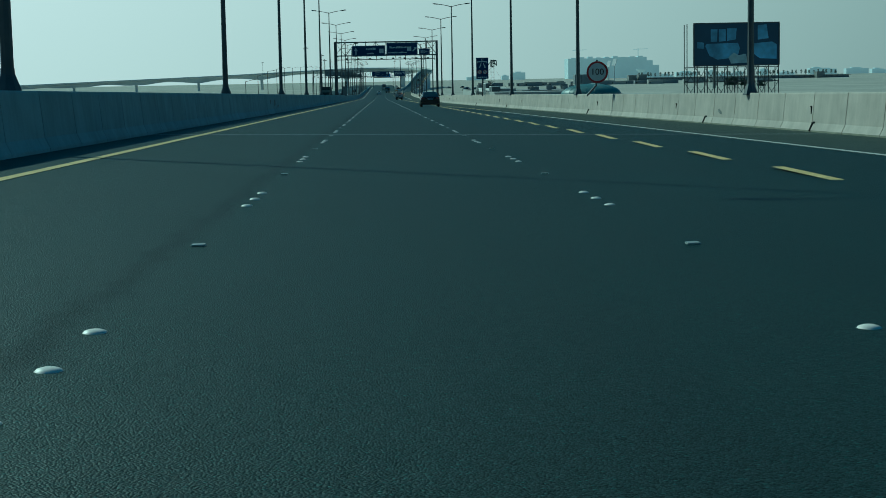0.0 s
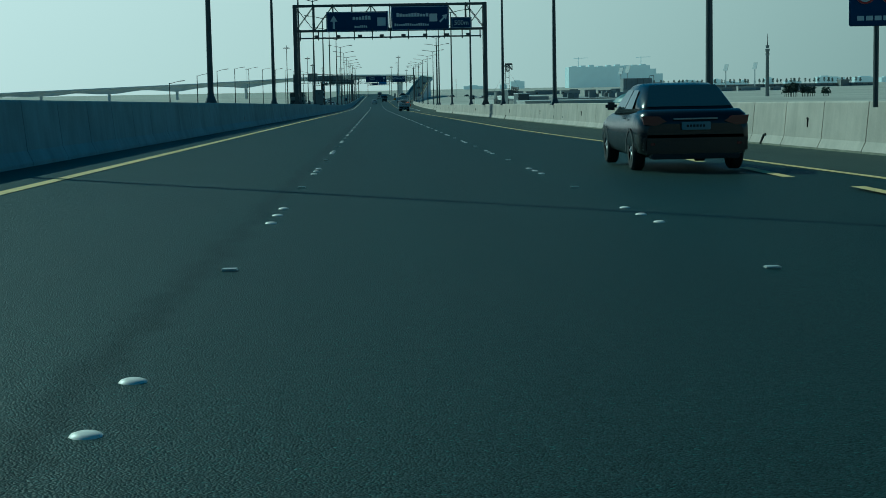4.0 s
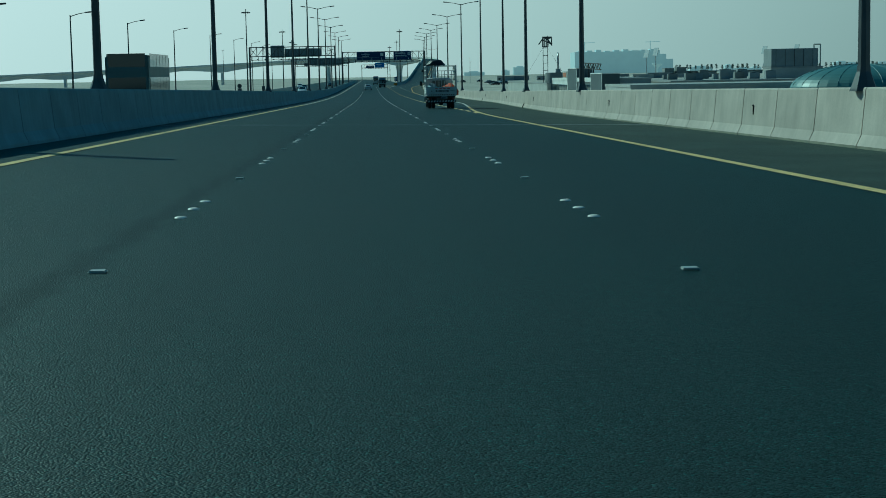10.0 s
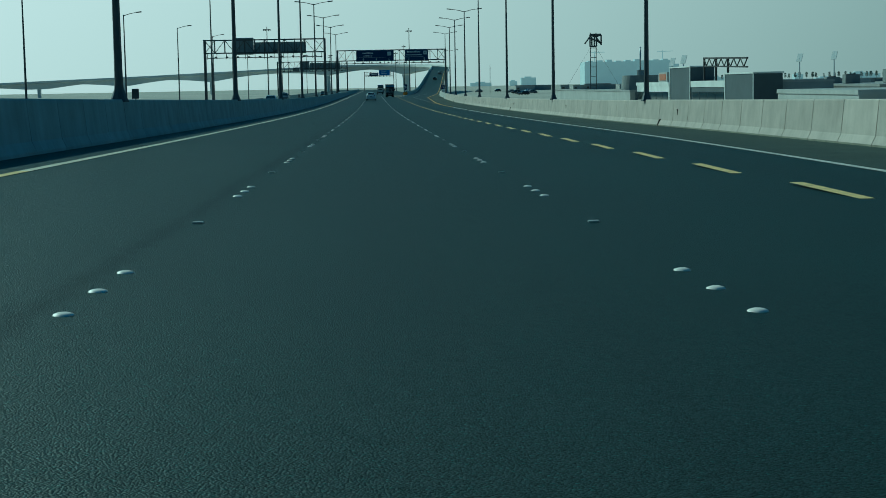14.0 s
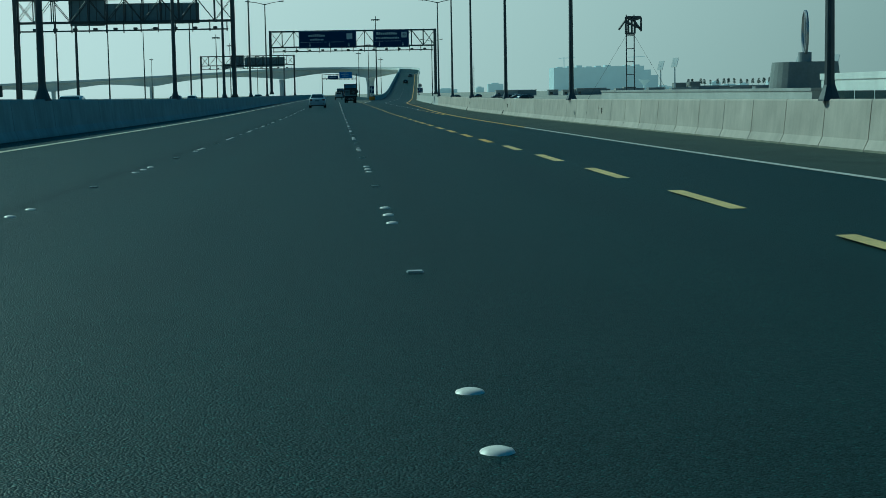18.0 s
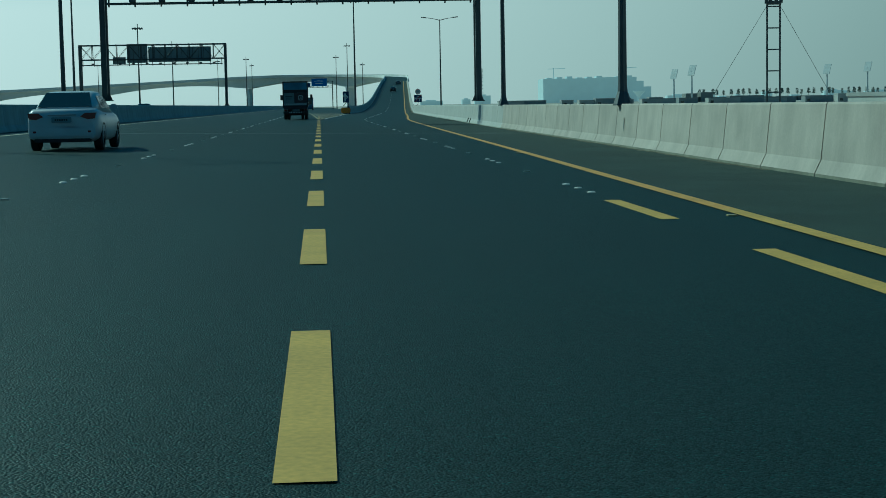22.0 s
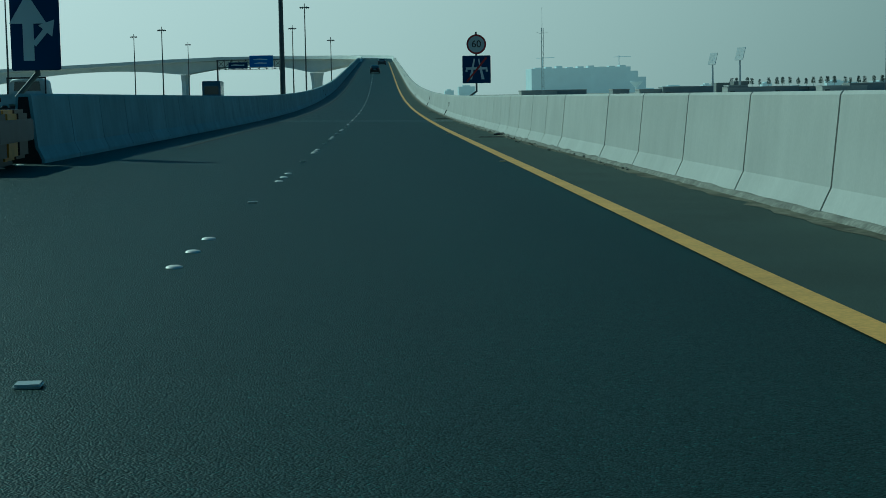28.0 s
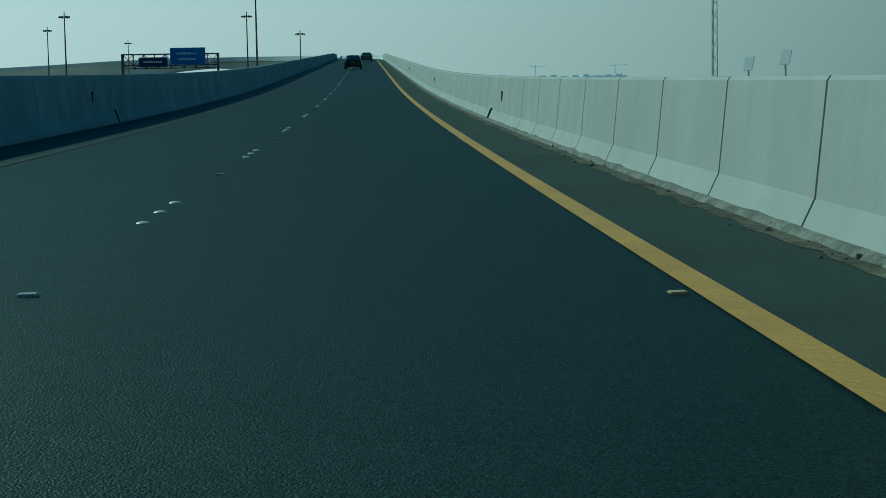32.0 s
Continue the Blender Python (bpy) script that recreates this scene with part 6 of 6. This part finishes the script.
for k in range(5):
    part("panel_seam", box(B(), -3.9 + k * 1.7, -3.84 + k * 1.7, -2.94, -2.89, 5.3, 8.4), M_TRIM, t)
b = tube(B(), (4.4, -2.6, 5.25), (4.4, -2.6, 9.2), 0.12)
tube(b, (4.4, -2.6, 9.2), (3.2, -2.6, 9.2), 0.12)
tube(b, (3.2, -2.6, 9.2), (3.2, -2.6, 8.4), 0.12)
part("pipe_frame", b, M_PALEWALL, t)
rnd = random.Random(4)
for i in range(16):
    x, y = 58.5 + rnd.random() * 20, 587 + rnd.random() * 50
    h = 0.8 + rnd.random() * 1.1
    t = thing("roof_unit", (x, y, 1.85), "grey air-conditioning unit on a flat roof", "air conditioner", "roof units")
    part("body", box(B(), -0.9, 0.9, -0.7, 0.7, 0.0, h, 0.05), M_CAB if i % 2 else M_DARKWALL, t)
    part("fan_grille", tube(B(), (0, 0, h), (0, 0, h + 0.08), 0.5, 0.48, 12), M_TRIM, t)
# glazed dome
t = thing("glass_dome", (76.7, 541, -1.3), "low green glazed dome rising from a pale flat roof", "dome")
DR = 10.2
b = B()
bmesh.ops.create_uvsphere(b, u_segments=40, v_segments=24, radius=1)
bmesh.ops.delete(b, geom=[v for v in b.verts if v.co.z < -0.01], context="VERTS")
bmesh.ops.scale(b, vec=(DR, DR, 3.6), verts=b.verts[:])
bmesh.ops.translate(b, vec=(0, 0, 1.8), verts=b.verts[:])
part("shell", b, M_DOME, t)
for i in range(20):
    a = i * math.pi / 10
    b = B()
    for j in range(6):
        e0, e1 = j * math.pi / 12, (j + 1) * math.pi / 12
        p0, p1 = [((DR + 0.04) * math.cos(e) * math.cos(a), (DR + 0.04) * math.cos(e) * math.sin(a), 1.81 + 3.61 * math.sin(e)) for e in (e0, e1)]
        tube(b, p0, p1, 0.04, n=4, caps=False)
    part("rib", b, M_DOME, t)
part("rim", tube(B(), (0, 0, 1.55), (0, 0, 1.85), DR + 0.6, DR + 0.6, 48), M_PALEWALL, t)
part("podium", box(B(), -12, 26, -14, 16, 0, 1.3), M_DARKWALL, t)
part("flat_roof", box(B(), -12.6, 27, -14.6, 16.6, 1.3, 1.6, 0.05), M_PALEWALL, t, "pale flat roof slab")
# emblem pylon on a drum
t = thing("emblem_pylon", (50.0, 689, -1.3), "tall oval emblem on a grey round drum", "emblem")
part("drum", tube(B(), (0, 0, 0), (0, 0, 4.9), 3.6, 3.0, 32), M_CAB, t)
part("collar", tube(B(), (0, 0, 4.9), (0, 0, 5.8), 0.6, 0.6, 16), M_DARKWALL, t)
part("staff", tube(B(), (0, 0, 5.75), (0, 0, 9.5), 0.11), M_RIM, t)
b = B()
hoop = [(1.95 * math.cos(k * math.pi / 16), 0, 7.6 + 1.95 * math.sin(k * math.pi / 16)) for k in range(33)]
for p0, p1 in zip(hoop, hoop[1:]):
    tube(b, p0, p1, 0.14, n=6)
o = part("ring", b, M_RIM, t)
o.rotation_euler = (0, 0, radians(80))
# lattice sign mast
t = thing("lattice_mast", (66.4, 864, -1.3), "dark lattice mast carrying a bent steel emblem", "mast")
b = B()
for s in (-0.8, 0.8):
    tube(b, (s, 0, 0), (s, 0, 17.6), 0.12, n=6)
for i in range(5):
    box(b, -0.8, 0.8, -0.06, 0.06, 2.9 + i * 2.6, 3.05 + i * 2.6)
part("ladder_frame", b, M_STEEL, t)
b = B()
for a, c in (((-2.4, 14.6), (-0.6, 17.0)), ((-0.6, 17.0), (0.6, 16.4)), ((0.6, 16.4), (2.2, 17.0)), ((2.2, 17.0), (2.2, 14.2)), ((2.2, 14.4), (0.2, 17.2)), ((-0.9, 17.1), (-0.9, 13.7)), ((-0.9, 13.8), (0.9, 13.8)), ((0.9, 13.8), (0.9, 17.1)), ((-1.0, 16.2), (2.1, 14.8)), ((-0.9, 17.1), (2.2, 17.1)), ((-0.4, 13.6), (-0.4, 16.6)), ((0.3, 13.6), (0.3, 16.8))):
    tube(b, (a[0], -0.1, a[1]), (c[0], -0.1, c[1]), 0.23, n=6)
part("emblem", b, M_STEEL, t)
b = B()
for s in (-1, 1):
    tube(b, (s * 0.8, 0, 13.5), (s * 9.0, 1.0, 0), 0.025, n=4)
part("stay", b, M_STEEL, t)
# antenna mast
t = thing("antenna_mast", (55.0, 1101, -1.3), "thin guyed antenna mast beyond the barrier", "antenna")
b = B()
for i in range(3):
    a = i * 2.09
    tube(b, (0.22 * math.cos(a), 0.22 * math.sin(a), 0), (0.18 * math.cos(a), 0.18 * math.sin(a), 11.5), 0.03, n=5)
for i in range(12):
    for k in range(3):
        a, c = k * 2.09, (k + 1) * 2.09
        tube(b, (0.22 * math.cos(a), 0.22 * math.sin(a), i * 0.95), (0.22 * math.cos(c), 0.22 * math.sin(c), i * 0.95 + 0.9), 0.014, n=4)
part("lattice", b, M_CAGE, t)
part("spike", tube(B(), (0, 0, 11), (0, 0, 14.5), 0.03, 0.012, 6), M_CAGE, t)
b = B()
for k in range(3):
    a = k * 2.09 + 0.4
    tube(b, (0, 0, 10.6), (0.9 * math.cos(a), 0.9 * math.sin(a), 10.9), 0.02, n=4)
part("crossarm", b, M_CAGE, t)
# observation tower
t = thing("telecom_tower", (187, 862, -4.3), "slender telecom tower with antenna platforms", "tower")
part("shaft", tube(B(), (0, 0, 0), (0, 0, 24), 1.0, 0.7, 12), M_CAB, t)
for z, r in ((21.5, 1.0), (23.6, 1.2), (25.2, 0.9)):
    part("platform", tube(B(), (0, 0, z), (0, 0, z + 1.3), r * 0.8, r, 12), M_DARKWALL, t)
part("spire", tube(B(), (0, 0, 26), (0, 0, 32), 0.25, 0.05, 6), M_STEEL, t)


# Steel colour raised to carry the pale haze of the far stadium.
M_FLOOD = mat("haze_pale_steel", (0.62, 0.64, 0.64), 0.6, grain=0.1, scale=1)
M_FLOODLAMP = mat("floodlight_glass", (0.6, 0.62, 0.62), 0.4)


def floodlight(x, y, h, pw, ph, yaw):
    t = thing("stadium_floodlight", (x, y, -1.3), "stadium floodlight panel on a tall grey column", "floodlight", "stadium floodlights", yaw)
    part("column", tube(B(), (0, 0, 0), (0, 0, h - ph * 0.6), 0.7, 0.45, 8), M_FLOOD, t)
    p = part("lamp_frame", box(B(), -pw / 2, pw / 2, -0.4, 0.0, h - ph, h), M_FLOOD, t)
    p.matrix_local = Matrix.Translation((0, 0, h - ph / 2)) @ Matrix.Rotation(radians(20), 4, "X") @ Matrix.Translation((0, 0, ph / 2 - h))
    for i in range(4):
        for j in range(6):
            x0, z0 = -pw / 2 + pw * (i + 0.12) / 4, h - ph + ph * (j + 0.12) / 6
            part("lamp", box(B(), x0, x0 + pw * 0.19, -0.6, -0.4, z0, z0 + ph * 0.12), M_FLOODLAMP, p)


for x, y, h in ((265, 1798, 24.3), (260, 1722, 25.3), (375, 1791, 26), (408, 1800, 27.5)):
    floodlight(x, y, h, 5.6, 7.4, 125)
# long stadium-side building with clumps of trees on its terrace
t = thing("stadium_building", (450, 2010, -1.3), "long low pale stadium building in the haze", "building")
part("wall", box(B(), -125, 150, -10, 10, 0, 3.2), M_PALEWALL, t)
part("roof", box(B(), -128, 153, -12, 12, 3.2, 3.9), M_PALEWALL, t)
part("base_band", box(B(), -125.5, 150.5, -10.6, -9.9, 0, 1.6), M_DARKWALL, t)
for k in range(40):
    part("column", box(B(), -124 + k * 7, -123.2 + k * 7, -11.4, -10.6, 0, 3.2), M_CAB, t)
# Leaves lighter than foliage: the haze over the distance is put into their colour.
M_LEAF = mat("haze_pale_foliage", (0.19, 0.21, 0.18), 0.8, grain=0.3, scale=1)


def small_tree(b_trunk, b_leaf, x, y, z, h, rng):
    tube(b_trunk, (x, y, z), (x, y, z + h * 0.5), 0.16, 0.09, 5)
    for k in range(3):
        a = rng.random() * 6.28
        tube(b_trunk, (x, y, z + h * 0.4), (x + 0.5 * math.cos(a), y + 0.5 * math.sin(a), z + h * 0.7), 0.07, 0.03, 4)
    for k in range(110):
        u = rng.random()
        a, r = rng.random() * 6.28, (0.25 + 0.75 * rng.random()) * h * 0.26 * (1.1 - 0.5 * u)
        c = Vector((x + r * math.cos(a), y + r * math.sin(a), z + h * (0.32 + 0.68 * u)))
        d = Vector((rng.random() - .5, rng.random() - .5, rng.random() - .5)).normalized()
        e = d.orthogonal().normalized()
        s = h * (0.05 + 0.06 * rng.random())
        b_leaf.faces.new([b_leaf.verts.new(c + d * s), b_leaf.verts.new(c + e * s * 0.6), b_leaf.verts.new(c - d * s), b_leaf.verts.new(c - e * s * 0.6)])


tr = None
for i in range(46):
    rng = random.Random(i)
    x = 330 + i * 5.6 + rng.random() * 3
    if i < 6:
        bt, bl = B(), B()
        small_tree(bt, bl, 0, 0, 0, 5.2 + 1.6 * rng.random(), rng)
        tt = thing("terrace_tree", (x, 1999.2, 2.6), "small slim tree on the terrace, pale with painted haze", "tree", "trees on the terrace")
        part("trunk", bt, M_CAB, tt)
        part("crown", bl, M_LEAF, tt)
        tr = (tr or []) + [tt]
    else:
        copy_thing(tr[i % 6], pose(x, 1999.2, 2.6, 0, 0, 50 * i))
M_BUSH = mat("dark_foliage", (0.05, 0.075, 0.055), 0.85, grain=0.3, scale=1)
for k, (x, y, h) in enumerate(((186, 822, 6.0), (190, 826, 6.8), (194, 823, 5.6), (198, 827, 5.0), (203, 822, 4.2))):
    rng = random.Random(70 + k)
    bt, bl = B(), B()
    for e in range(4):
        small_tree(bt, bl, 1.2 * math.cos(1.6 * e), 1.2 * math.sin(1.6 * e), 0, h * (0.8 + 0.2 * rng.random()), rng)
    tt = thing("bushy_tree", (x, y, -1.3), "dark bushy tree standing on the open sand", "tree", "trees on the sand")
    part("trunk", bt, M_TRIM, tt)
    part("crown", bl, M_BUSH, tt)
for x, h in ((322, 7.0), (335, 7.8), (560, 7.5)):
    building("stair_block", "grey block at the end of the stadium building", x - 5, x + 5, 1984, 1998, h, M_CAB)
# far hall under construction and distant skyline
# Distance haze is put into this facade as pale colour and glow.
M_FAR = mat("haze_glow_facade", (0.44, 0.505, 0.52), 0.9, grain=0.05, scale=0.05, glow=0.6)
t = thing("far_hall", (575, 4000, -1.3), "huge hazy pale hall under construction on the horizon", "building")
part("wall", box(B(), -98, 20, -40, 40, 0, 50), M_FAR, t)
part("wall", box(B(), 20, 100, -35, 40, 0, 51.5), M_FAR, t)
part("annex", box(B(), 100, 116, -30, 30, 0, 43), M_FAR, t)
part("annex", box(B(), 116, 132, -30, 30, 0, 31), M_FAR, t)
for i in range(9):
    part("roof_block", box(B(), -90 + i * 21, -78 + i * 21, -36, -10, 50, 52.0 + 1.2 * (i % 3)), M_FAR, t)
for x in (-70, 84):
    b = tube(B(), (x, 0, 50), (x, 0, 74), 0.8, 0.8, 5)
    tube(b, (x - 12, 0, 71), (x + 24, 0, 72), 0.6, 0.6, 5)
    part("tower_crane", b, M_FAR, t)
rng = random.Random(9)
for i in range(60):
    x = -1500 + i * 55 + rng.random() * 30
    if x < 250 or 440 < x < 720:
        continue
    w, h = 8 + rng.random() * 22, 6 + rng.random() * 14
    t = thing("far_building", (x, 4150 + rng.random() * 200, -1.3), "hazy low building on the horizon", "building", "buildings on the horizon")
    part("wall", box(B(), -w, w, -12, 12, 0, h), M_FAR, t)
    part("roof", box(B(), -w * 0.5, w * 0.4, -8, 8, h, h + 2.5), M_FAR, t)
t = thing("water_tower", (575, 3450, -1.3), "hazy water tower shaped like an upturned cone", "water tower")
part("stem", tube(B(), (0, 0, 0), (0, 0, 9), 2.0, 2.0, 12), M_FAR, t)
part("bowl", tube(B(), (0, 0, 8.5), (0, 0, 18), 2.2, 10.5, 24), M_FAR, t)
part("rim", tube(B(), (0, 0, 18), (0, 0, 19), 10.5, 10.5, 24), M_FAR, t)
# low dark sheds and lorries along the far side of the sand
rng = random.Random(21)
for i in range(26):
    x, y = 95 + i * 9.5 + rng.random() * 5, 1330 + rng.random() * 60
    w, h = 2.5 + 5 * rng.random(), 2.2 + 1.2 * rng.random()
    building("shed", "dark low shed standing on the sand", x - w, x + w, y, y + 6, h, M_DARKWALL if i % 3 else M_PALEWALL, M_PALEWALL if i % 2 else M_ROOF, [("front", 0.8, 2.2, 0.6, 1.7)], 0.3)
